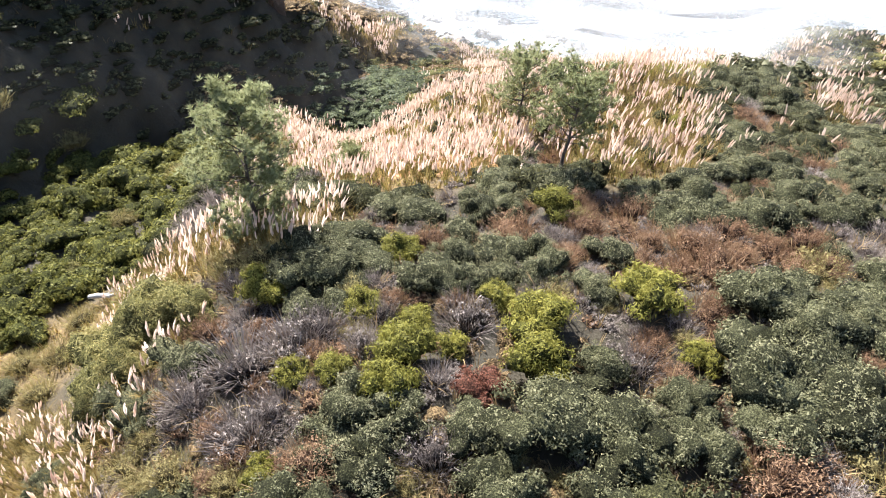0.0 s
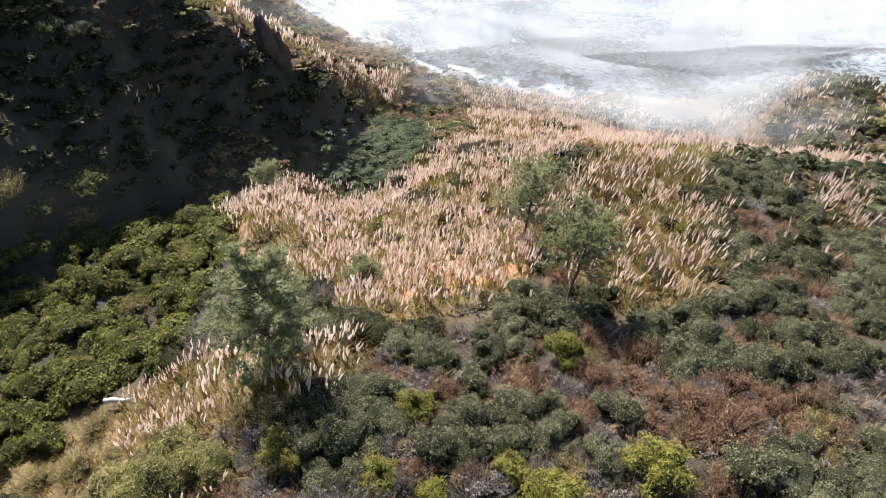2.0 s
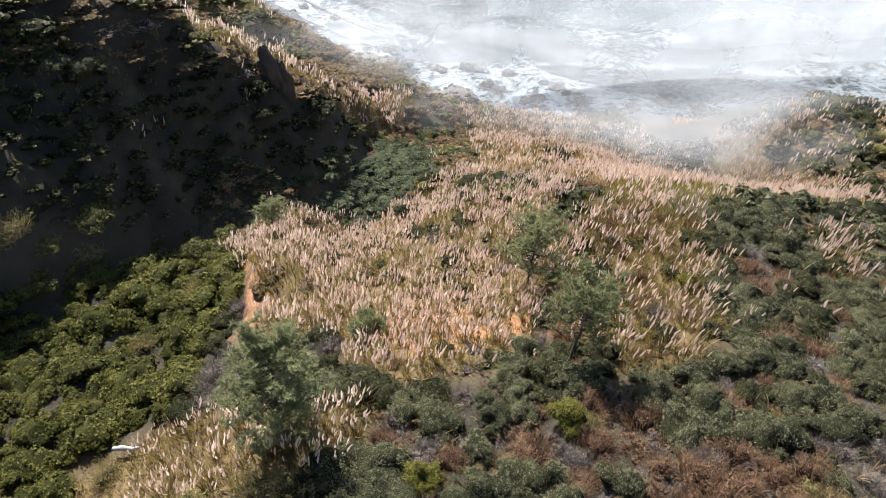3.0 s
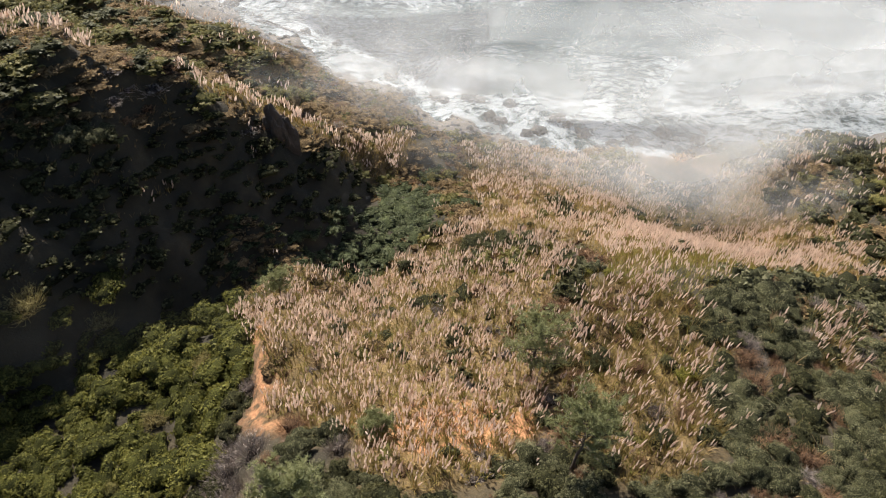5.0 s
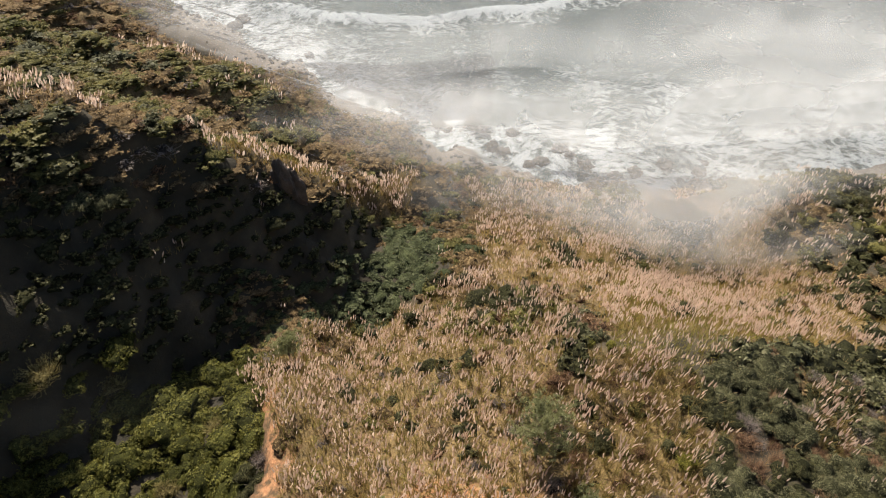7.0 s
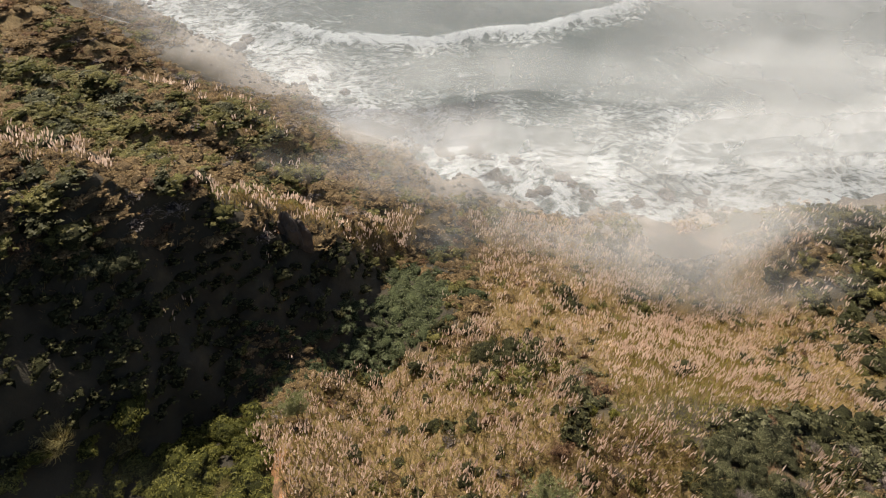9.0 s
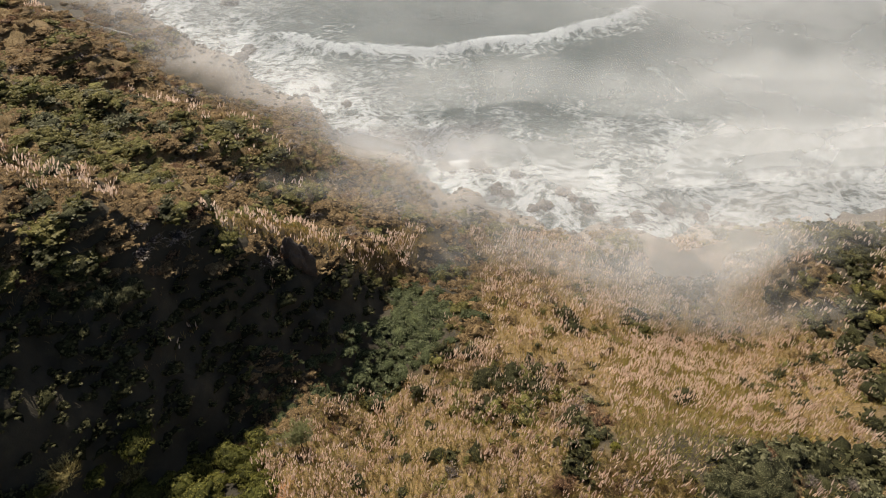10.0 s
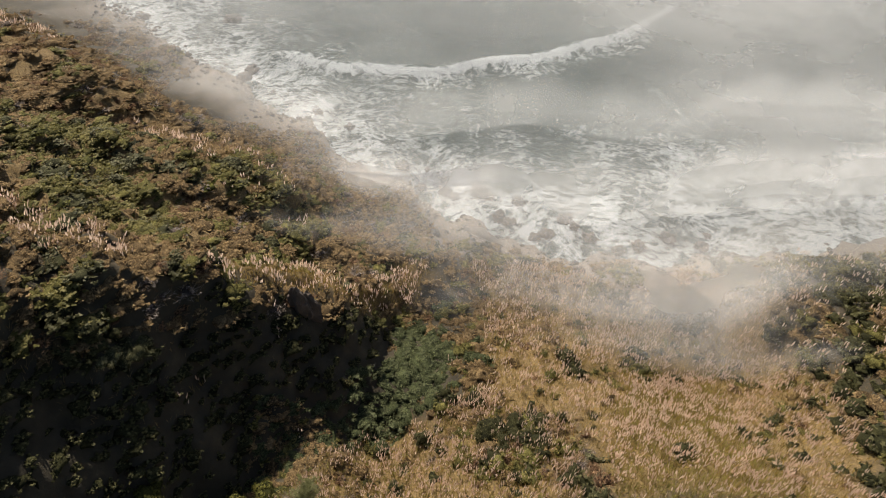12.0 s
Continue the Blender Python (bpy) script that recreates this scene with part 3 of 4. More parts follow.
def twig_arrays(n=420, height=0.8, leaves=500, leaf=0.03):
    """A dry, leafless or nearly leafless bush: many thin upright shoots."""
    L = lump_set(7, 0.6, 0.3, 0.45)
    a, d = rng.random(n) * 6.283, np.sqrt(rng.random(n))
    out = np.stack([np.cos(a) * d, np.sin(a) * d, 0 * d], 1)
    tip = out * 0.95 + rng.normal(size=(n, 3)) * 0.07
    tip[:, 2] += height * (1.05 - 0.55 * d * d) * rng.uniform(0.6, 1.1, n)
    mid = (out * 0.5 + tip) / 2 + rng.normal(size=(n, 3)) * 0.06
    side = unit(n) * 0.008
    v1 = np.stack([out * 0.5 - side, out * 0.5 + side, mid + side, mid - side, tip], 1).reshape(-1, 3)
    k = np.arange(n)[:, None] * 5
    f1 = np.concatenate([k + (0, 1, 2), k + (0, 2, 3), k + (3, 2, 4)])
    c, dd = dome_points(leaves, L, height, 0.5)
    v2, f2 = leaf_tris(c, dd, leaf, 0.4, 1.2)
    return L, joined([(v1, f1), (v2, triangles(f2))]), inner_mass(L * (0.8, 0.8, 0.72, 0.8), height, 0.55, leaves > 600)


def twig_meshes(mat, n=420, height=0.8, leaves=500):
    L, shoots, inner = twig_arrays(n, height, leaves)
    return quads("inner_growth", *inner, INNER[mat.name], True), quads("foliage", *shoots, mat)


def joined(arrays):
    V, F, k = [], [], 0
    for v, f in arrays:
        V.append(v), F.append(f + k)
        k += len(v)
    return np.concatenate(V), np.concatenate(F)


# kinds of shrub: (meshes, label, category)
def kinds(n, make):
    return [make() for _ in range(n)]


SHRUBS = {
    "coyote": (kinds(5, lambda: bush_meshes(COYOTE, 4200, 0.028, 17, 0.85, 0.5, 0.82, 0.18, 0.42)), "rounded coastal shrub with dense small grey-green leaves", "shrub"),
    "coyote_big": (kinds(3, lambda: bush_meshes(COYOTE, 6000, 0.025, 22, 0.8, 0.5, 0.72, 0.2, 0.36)), "broad mounded shrub of fine grey-green leaves", "shrub"),
    "coyote_dark": (kinds(3, lambda: bush_meshes(COYOTE_DARK, 2300, 0.04, 15, 0.8, 0.5, 0.82, 0.18, 0.42)), "dense dark green coastal shrub on the slope", "shrub"),
    "lime": (kinds(3, lambda: bush_meshes(LIME, 4000, 0.04, 17, 1.0, 0.3, 0.6, 0.18, 0.34, 1.0, 0.75)), "bright yellow-green feathery shrub", "shrub"),
    "broom": (kinds(2, lambda: bush_meshes(BROOM, 4500, 0.044, 16, 1.1, 0.2, 0.62, 0.22, 0.4, 1.1, 0.78)), "tall olive-green broom bush with fine upright shoots", "shrub"),
    "twig": (kinds(3, lambda: twig_meshes(TWIG, 480, 0.8, 420)), "leafless grey dry brush with thin twigs", "dry brush"),
    "rust": (kinds(3, lambda: twig_meshes(RUST, 420, 0.75, 1200)), "rust-brown withered shrub with dry leaves", "dry brush"),
    "red": (kinds(1, lambda: bush_meshes(RED, 2500, 0.04, 8, 0.85)), "small shrub with red autumn leaves", "shrub"),
    "tan": (kinds(2, lambda: twig_meshes(TAN, 380, 0.7, 900)), "low straw-coloured dry shrub", "dry brush"),
    "ivy": (kinds(4, lambda: bush_meshes(IVY, 1900, 0.047, 13, 0.6, 0.6, 0.7, 0.24, 0.42, 0.7)), "spreading mound of leafy green creeper", "creeper"),
}


def far_shapes(n, make):
    """Leaves and inner mass of a few far bushes."""
    return [make()[1:] for _ in range(n)]


FAR_KINDS = {
    "coyote": (COYOTE, far_shapes(4, lambda: bush_arrays(380, 0.078, 9, 0.8, 0.6, 0.8, 0.2, 0.44))),
    "coyote_dark": (COYOTE_DARK, far_shapes(4, lambda: bush_arrays(210, 0.098, 9, 0.75, 0.6, 0.8, 0.2, 0.44))),
    "olive": (BROOM, far_shapes(4, lambda: bush_arrays(330, 0.088, 10, 0.65, 0.45, 0.8, 0.2, 0.42))),
    "green": (IVY, far_shapes(3, lambda: bush_arrays(280, 0.085, 6, 0.5, 0.6))),
    "heath": (HEATH, far_shapes(4, lambda: bush_arrays(290, 0.09, 10, 0.5, 0.4, 0.8, 0.2, 0.42))),
    "sea_ivy": (IVY_DARK, far_shapes(4, lambda: bush_arrays(760, 0.058, 9, 0.5, 0.6, 0.8, 0.22, 0.42))),
    "dry": (TWIG, far_shapes(3, lambda: twig_arrays(120, 0.6, 220, 0.056))),
    "rust": (RUST, far_shapes(3, lambda: twig_arrays(100, 0.6, 260, 0.065))),
}


def plant(kind, x, y, r, tall=1.0, sink=0.06):
    if kind == "coyote" and r > 1.5:
        kind = "coyote_big"
    variants, label, category = SHRUBS[kind]
    stems, foliage = variants[int(rng.integers(len(variants)))]
    o = new("shrub" if category == "shrub" else category.replace(" ", "_"), stems)
    part("foliage", foliage, o)
    r *= 1.2
    o.matrix_basis = Matrix.Translation((x, y, float(land(x, y)) - sink * r)) @ pose(0, 0, 0, rng.normal() * 4, rng.normal() * 4, rng.uniform(0, 360)) @ Matrix.Diagonal((r * rng.uniform(0.9, 1.15), r * rng.uniform(0.9, 1.15), r * tall * rng.uniform(0.9, 1.1), 1))
    tagged(o, label, category)
    take(x, y, r)
    return o


taken = collections.defaultdict(list)


def take(x, y, r):
    """Note a plant's place, by squares of four metres."""
    taken[int(x // 4), int(y // 4)].append((x, y, r))


def free(x, y, r, gap=0.75):
    i, j = int(x // 4), int(y // 4)
    return all((x - a) ** 2 + (y - b) ** 2 > (gap * (r + c)) ** 2 for p in (i - 1, i, i + 1) for q in (j - 1, j, j + 1) for a, b, c in taken.get((p, q), ()))


# shrubs of the mesa that stand out one by one
MESA = {
    "coyote": [(-3.4, 15.2, 1.7), (0.8, 14.4, 1.3), (2.3, 14.7, 1.4), (-1.9, 8.7, 1.3), (2.6, 7.6, 2.0), (5.8, 8.1, 0.8), (10.0, 12.3, 1.9), (8.7, 9.6, 1.9), (9.8, 9.4, 1.0), (8.5, 10.4, 1.1), (0.8, 8.5, 0.8), (3.8, 10.3, 0.8), (-0.4, 13.8, 1.0), (4.1, 8.4, 1.1), (8.2, 19.5, 1.6), (4.7, 20.0, 0.9), (8.0, 17.5, 1.0), (0.7, 16.7, 0.7), (-3.5, 12.9, 0.9), (-1.7, 18.7, 1.0), (1.7, 18.5, 1.3), (11.0, 17.1, 1.1), (13.5, 18.4, 1.5), (12.7, 21.3, 1.4), (13.1, 25.5, 1.5), (17.7, 29.9, 1.6), (15.6, 32.2, 1.8), (18.8, 26.4, 1.7), (16.0, 20.6, 1.3), (5.9, 9.3, 0.8), (11.4, 11.8, 0.7)],
    "lime": [(2.6, 11.8, 1.24), (2.3, 10.3, 1.05), (5.7, 12.8, 1.2), (6.6, 10.7, 0.7), (-0.9, 10.9, 1.1), (-1.3, 9.7, 0.9), (-2.3, 12.9, 0.7), (-0.7, 12.2, 0.7), (-3.8, 10.4, 0.6), (-2.8, 10.4, 0.6), (-4.2, 7.4, 0.5), (-4.2, 8.0, 0.4), (0.2, 11.2, 0.6), (1.5, 13.0, 0.6)],
    "broom": [(-9.6, 14.0, 1.9), (-8.0, 13.7, 1.2), (-11.6, 14.2, 1.5), (-10.6, 12.6, 1.3), (-9.2, 12.4, 1.0)],
    "twig": [(-5.2, 11.0, 1.2), (-3.9, 11.4, 1.1), (-6.5, 10.1, 1.0), (-4.8, 8.9, 1.0), (-3.4, 11.9, 0.9), (-1.0, 11.9, 0.7), (4.9, 10.6, 0.8), (-0.1, 10.0, 0.6), (-4.1, 9.5, 0.7), (-2.1, 11.3, 0.7)],
    "rust": [(4.7, 16.7, 0.9), (6.9, 15.3, 1.3), (8.2, 14.7, 1.2), (6.7, 18.0, 1.1), (11.1, 15.0, 1.3), (3.7, 15.0, 0.7), (9.1, 13.5, 1.0), (6.4, 9.3, 0.7), (7.5, 7.5, 1.2), (5.5, 11.2, 0.7), (-3.1, 7.9, 0.9), (-4.8, 8.2, 0.7), (-2.3, 8.0, 0.6)],
    "red": [(0.9, 9.8, 0.6)],
    "tan": [(11.4, 14.6, 0.9), (-6.4, 8.1, 0.8), (-4.8, 7.6, 0.6), (-7.9, 8.8, 0.7), (-16.0, 15.6, 1.0), (-16.2, 17.8, 1.1), (-17.8, 17.4, 0.9), (-7.5, 9.3, 0.6)],
}
for kind, spots in MESA.items():
    for x, y, r in spots:
        if r < 1.25 or kind == "broom":
            plant(kind, x, y, r)
            continue
        turn = rng.random() * 6.283
        for j in range(4):
            d = r * rng.uniform(0.5, 0.72)
            plant(kind, x + d * math.cos(turn + 1.57 * j), y + d * math.sin(turn + 1.57 * j), r * rng.uniform(0.42, 0.66), rng.uniform(0.85, 1.2))


def fill(n, box, choose, r0, r1, gap=0.75, tall=1.0):
    """Strew shrubs over a stretch of land where there is room."""
    x0, x1, y0, y1 = box
    for _ in range(n):
        x, y, r = rng.uniform(x0, x1), rng.uniform(y0, y1), rng.uniform(r0, r1)
        kind = choose(x, y)
        if kind and free(x, y, r, gap):
            plant(kind, x, y, r, tall)


def pick(**odds):
    return str(rng.choice(list(odds), p=np.array(list(odds.values())) / sum(odds.values())))


def is_in(x, y, *outlines):
    return bool(in_any(np.array([x]), np.array([y]), *outlines)[0])


def on_mesa(x, y):
    if is_in(x, y, *PAMPAS, DRY_FLAT, IVY_BED) or x < -9.5 - 0.1 * (y - 10):
        return None
    if y < 19 and x < 12:
        return pick(coyote=3, coyote_dark=1.2, twig=2.6, rust=3.2, lime=0.6, tan=0.8)
    return pick(coyote=5, coyote_dark=4, twig=1.4, rust=2.0, lime=0.3)


def on_mesa_far(x, y):
    return None if is_in(x, y, GOLD, *PAMPAS) else pick(coyote=3, coyote_dark=6, dry=0.8, rust=0.7)


def on_slope(x, y):
    return None if is_in(x, y, *PAMPAS) else pick(coyote=2.2, coyote_dark=6, twig=1.5, rust=1.8)


fill(900, (-9, 15, 4, 22), on_mesa, 0.6, 1.15, 0.56)
fill(1100, (12, 24, 7, 34), on_slope, 0.4, 1.25, 0.47, 0.75)
fill(250, (-9, 5, 19, 27), lambda x, y: pick(coyote=2, twig=2, rust=1) if not is_in(x, y, *PAMPAS, IVY_BED) and x > -9 else None, 0.5, 1.0, 0.7)
fill(1800, (-36, -12, 17, 46), lambda x, y: pick(ivy=14, broom=0.3, tan=0.4) if is_in(x, y, IVY_BED) else None, 0.6, 1.6, 0.46, 1.25)
fill(260, (-26, -9, 5, 22), lambda x, y: pick(tan=4, coyote=1, lime=0.6, twig=1) if is_in(x, y, DRY_FLAT) else None, 0.5, 1.0, 0.75)


def scrub(n, box, choose, r0, r1, gap, label, tall=0.85):
    """Scrub too far off to count, joined into one thing with a part for each kind."""
    x0, x1, y0, y1 = box
    got = {}
    for _ in range(n):
        x, y, r = rng.uniform(x0, x1), rng.uniform(y0, y1), rng.uniform(r0, r1)
        kind = choose(x, y)
        if kind and free(x, y, r, gap):
            got.setdefault(kind, []).append((x, y, r))
            take(x, y, r)
    top = tagged(new("scrub"), label, "scrub", kind="stuff")
    for kind, spots in got.items():
        mat, shapes = FAR_KINDS[kind]
        spots = np.array(spots)
        g = ground_points(spots[:, :2])
        V, F, k, V2, F2, k2 = [], [], 0, [], [], 0
        for (x, y, z), r in zip(g, spots[:, 2] * 1.25):
            leafy, inner = shapes[int(rng.integers(len(shapes)))]
            t = rng.random() * 6.283
            turn = np.array([[math.cos(t), math.sin(t), 0], [-math.sin(t), math.cos(t), 0], [0, 0, 1]])
            size = (r * rng.uniform(0.85, 1.2), r * rng.uniform(0.85, 1.2), r * tall * rng.uniform(0.8, 1.15))
            base = (x, y, z - 0.08 * r)
            V.append(leafy[0] @ turn * size + base), F.append(leafy[1] + k)
            V2.append(inner[0] @ turn * size + base), F2.append(inner[1] + k2)
            k += len(leafy[0])
            k2 += len(inner[0])
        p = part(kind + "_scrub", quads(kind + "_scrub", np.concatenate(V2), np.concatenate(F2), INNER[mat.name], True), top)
        part("foliage", quads("foliage", np.concatenate(V), np.concatenate(F), mat), p)


def ground_points(xy):
    return np.column_stack([xy, land(xy[:, 0], xy[:, 1])])


fill(500, (-9, 13, 4, 20), lambda x, y: pick(twig=3, rust=2.5, tan=1.5) if not is_in(x, y, *PAMPAS, DRY_FLAT, IVY_BED) else None, 0.35, 0.6, 0.42)
fill(160, (-14, -7, 5, 15), lambda x, y: pick(tan=4, twig=2, coyote=1), 0.45, 0.8, 0.55)
for x, y, r in ((1.8, 45.5, 1.3), (3.2, 46.2, 1.5), (4.6, 45.0, 1.2), (2.6, 44.0, 1.0), (6.0, 46.4, 1.1), (-2.5, 38.0, 0.9), (-6.0, 42.0, 0.8), (0.0, 33.0, 0.8), (-8.0, 36.0, 0.8), (-4.0, 47.0, 1.0), (16.4, 42.4, 1.1), (24.0, 47.0, 0.9)):
    plant("coyote_dark", x, y, r)
scrub(420, (-22, 26, -14, 4.5), lambda x, y: pick(coyote=4, coyote_dark=3, rust=2, dry=1.5), 0.8, 1.5, 0.55, "mixed coastal shrubs along the mesa", 0.8)
scrub(1500, (-10, 13, 4, 20), lambda x, y: pick(dry=3, rust=3, heath=2) if not is_in(x, y, *PAMPAS, IVY_BED) else None, 0.28, 0.5, 0.36, "low dry undergrowth between the shrubs")
KNOLL = [(38, 57), (37, 64), (40, 72), (48, 77), (58, 77), (62, 55), (44, 52)]
MOUND = [(-0.6, 44.0), (3.5, 48.2), (6.5, 49.1), (9.5, 44.8), (9.1, 40.1), (4.2, 39.5), (1.0, 40.6)]
scrub(330, (36, 62, 51, 78), lambda x, y: pick(coyote_dark=4, olive=3, heath=2) if is_in(x, y, KNOLL) else None, 0.9, 1.9, 0.4, "tall dark green shrubs crowding the knoll", 1.1)
scrub(260, (-1, 10, 39, 50), lambda x, y: pick(coyote_dark=2.5, heath=3.5, rust=2, olive=2) if is_in(x, y, MOUND) and float(ripple(x, y, 6, 2)) > -0.35 else None, 0.6, 1.3, 0.45, "dark and purple-brown shrubs heaped in the pampas field", 1.0)
scrub(900, (33, 66, 44, 82), lambda x, y: pick(coyote_dark=5, olive=2, heath=2) if y < shore(np.array(x)) - 6 and not is_in(x, y, FAR_PAMPAS) else None, 0.8, 1.7, 0.46, "dark green shrubs over the knoll")
scrub(420, (7, 24, 31, 43), on_mesa_far, 0.8, 1.5, 0.55, "grey-green and rusty shrubs along the crest")
fill(70, (4.5, 14, 20, 36), lambda x, y: pick(rust=3, twig=1.5, coyote_dark=2, lime=0.7) if is_in(x, y, PATCH_PAMPAS) else None, 0.45, 0.85, 0.9)
fill(420, (2.5, 9.5, 20, 42), lambda x, y: pick(coyote_dark=2.5, rust=2.5, twig=1, lime=0.6) if not is_in(x, y, *PAMPAS) else None, 0.5, 1.0, 0.6)
fill(300, (-14, -6, 18, 32), lambda x, y: pick(twig=4, coyote_dark=2, rust=0.6) if not is_in(x, y, *PAMPAS, IVY_BED, BARE_EARTH) else None, 0.6, 1.1, 0.55)
scrub(900, (-16, 1, 44, 64), lambda x, y: "sea_ivy" if is_in(x, y, SEA_IVY) else None, 0.7, 1.5, 0.33, "low mat of dark blue-green creeper in the dip", 0.55)
scrub(500, (-18.5, -9, 40.5, 49), lambda x, y: pick(heath=4, sea_ivy=2, olive=1) if not is_in(x, y, *PAMPAS) else None, 0.35, 0.8, 0.33, "low brown heath below the creeper", 0.7)
scrub(700, (-20, 12, 36, 60), lambda x, y: pick(heath=5, coyote_dark=5 if x > 1 and y < 50 else 1.2, rust=1) if is_in(x, y, HEATH_A, HEATH_B, HEATH_C) else None, 0.6, 1.3, 0.5, "low brown heathy scrub among pampas grass")
scrub(2000, (20, 46, 5, 42), on_mesa_far, 0.6, 1.4, 0.42, "dense grey-green shrubs across the slope")


def on_headland(x, y):
    s = (x + 23) * -0.61 + (y - 54) * 0.79
    if s < -3 or is_in(x, y, KNOB_PAMPAS, RIM_PAMPAS) or y > shore(np.array(x)) - 5 - 6 * rng.random():
        return None
    wave = 1.6 * float(ripple(x, y, 7, 1))
    if is_in(x + wave, y - wave, *HEAD_GREEN):
        return pick(coyote=1.5, olive=6, green=0.8, heath=0.6)
    if float(ripple(x, y, 13, 3)) > 0.35 and y < 84:
        return pick(coyote=1.5, coyote_dark=1, olive=3, heath=2.5)
    return pick(heath=6, dry=0.5, rust=0.9, olive=0.9)


scrub(9000, (-60, -4, 44, 112), on_headland, 0.6, 1.6, 0.3, "mixed green and brown scrub rolling over the headland", 0.55)
scrub(2200, (-110, -52, 50, 150), on_headland, 1.0, 2.2, 0.36, "brown and green scrub on the far headland", 0.7)


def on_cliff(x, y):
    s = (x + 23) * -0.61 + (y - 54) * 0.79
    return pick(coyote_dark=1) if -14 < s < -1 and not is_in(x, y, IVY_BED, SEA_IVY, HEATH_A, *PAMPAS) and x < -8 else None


# Only the darkest leaf kind, so the cliff's shade is deepened by colour.
scrub(3000, (-50, -8, 28, 62), on_cliff, 0.4, 0.9, 0.42, "shrubs on the shaded cliff, dark-leaved to deepen its shade")


# Dark leaf kind keeps these ledge shrubs as dim as the shade there.
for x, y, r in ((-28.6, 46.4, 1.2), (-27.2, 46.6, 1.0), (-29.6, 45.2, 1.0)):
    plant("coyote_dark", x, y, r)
for x, y, r in ((-25.6, 46.6, 1.3), (-26.6, 45.4, 0.9), (-25.0, 45.6, 0.8)):
    plant("coyote", x, y, r)


def on_far(x, y):
    if y > shore(np.array(x)) - 9 or x < -3 or is_in(x, y, GOLD):
        return None
    dense = 0.9 if x > 38 and y > 55 else 0.16
    return pick(coyote_dark=5, olive=2, heath=2) if rng.random() < dense else None


scrub(600, (-10, 5, 50, 68), lambda x, y: pick(heath=4, olive=2, sea_ivy=2) if not is_in(x, y, FAR_PAMPAS, MAIN_PAMPAS, RIM_PAMPAS) else None, 0.6, 1.2, 0.48, "brown and green scrub on the saddle")
scrub(900, (-14, 70, 62, 84), lambda x, y: pick(heath=4, olive=1.5, coyote_dark=1) if not is_in(x, y, *PAMPAS) and y < shore(np.array(x)) - 5 else None, 0.8, 1.6, 0.5, "brown scrub thinning out above the beach")
scrub(120, (24, 31, 67.5, 74.5), lambda x, y: "coyote_dark" if (x - 27.5) ** 2 + (y - 71) ** 2 < 14 else None, 0.6, 1.1, 0.4, "dark shrubs on a mound in the mist", 0.85)
scrub(260, (-1, 10, 58, 79), lambda x, y: pick(rust=3, heath=3), 0.5, 1.0, 0.55, "rusty brown scrub under the pampas", 0.6)
scrub(300, (14, 40, 40, 66), lambda x, y: pick(heath=3, coyote_dark=2, olive=2) if float(ripple(x, y, 9, 3)) > 0.25 and not is_in(x, y, GOLD) else None, 0.5, 1.1, 0.5, "brown and green scrub in patches of the field", 0.6)
scrub(900, (-3, 70, 38, 82), on_far, 0.8, 1.7, 0.7, "dark shrubs scattered through the pampas field")


# ---- pampas grass ----
def plume_arrays(n_blades=3, rings=6, length=0.6, width=0.045):
    """One feathery plume on its stalk: ragged vanes round a nodding rib."""
    V, F = [], []
    zz = np.linspace(0, 1, rings)
    prof = np.sin(np.pi * np.clip(zz * 0.85 + 0.12, 0, 1)) ** 0.8
    prof[-1] = 0.02
    nod = rng.uniform(0.08, 0.34) * length
    rib = np.stack([nod * zz ** 2, 0 * zz, zz * length - 0.3 * nod * zz ** 2], 1)
    for b in range(n_blades):
        a = math.pi * b / n_blades + rng.normal() * 0.2
        side = np.array([math.cos(a), math.sin(a), 0])
        w = width * prof * rng.uniform(0.55, 1.25, (2, rings))
        drop = rng.uniform(0.02, 0.07, (2, rings)) * prof
        k = len(V)
        for i in range(rings):
            V += [rib[i] + side * w[0, i] - (0, 0, drop[0, i]), rib[i] - side * w[1, i] - (0, 0, drop[1, i])]
        for i in range(rings - 1):
            F.append((k + 2 * i, k + 2 * i + 1, k + 2 * i + 3, k + 2 * i + 2))
    return np.array(V), np.array(F)


def blade_arrays(n, length, width, droop, spread=0.1):
    """Arching grass blades from one tuft."""
    V, F = [], []
    for _ in range(n):
        a = rng.random() * 6.283
        d = np.array([math.cos(a), math.sin(a), 0])
        side = np.array([-d[1], d[0], 0])
        L, lean = length * rng.uniform(0.5, 1.15), droop * rng.uniform(0.2, 1.2)
        base = d * spread * rng.random()
        k = len(V)
        for i, t in enumerate((0, 0.4, 0.75, 1.0)):
            p = base + d * L * lean * t ** 1.6 + np.array([0, 0, L * (t - 0.42 * lean * t * t)])
            w = width * (1 - t ** 2 * 0.9)
            V += [p + side * w, p - side * w]
            if i:
                F.append((k + 2 * i - 2, k + 2 * i - 1, k + 2 * i + 1, k + 2 * i))
    return np.array(V), np.array(F)


def stalk_arrays(length):
    v, f = tubes([[((0, 0, 0), 0.012), ((0.02, 0, length * 0.5), 0.01), ((0.0, 0, length), 0.007)]], 3)
    return v, f


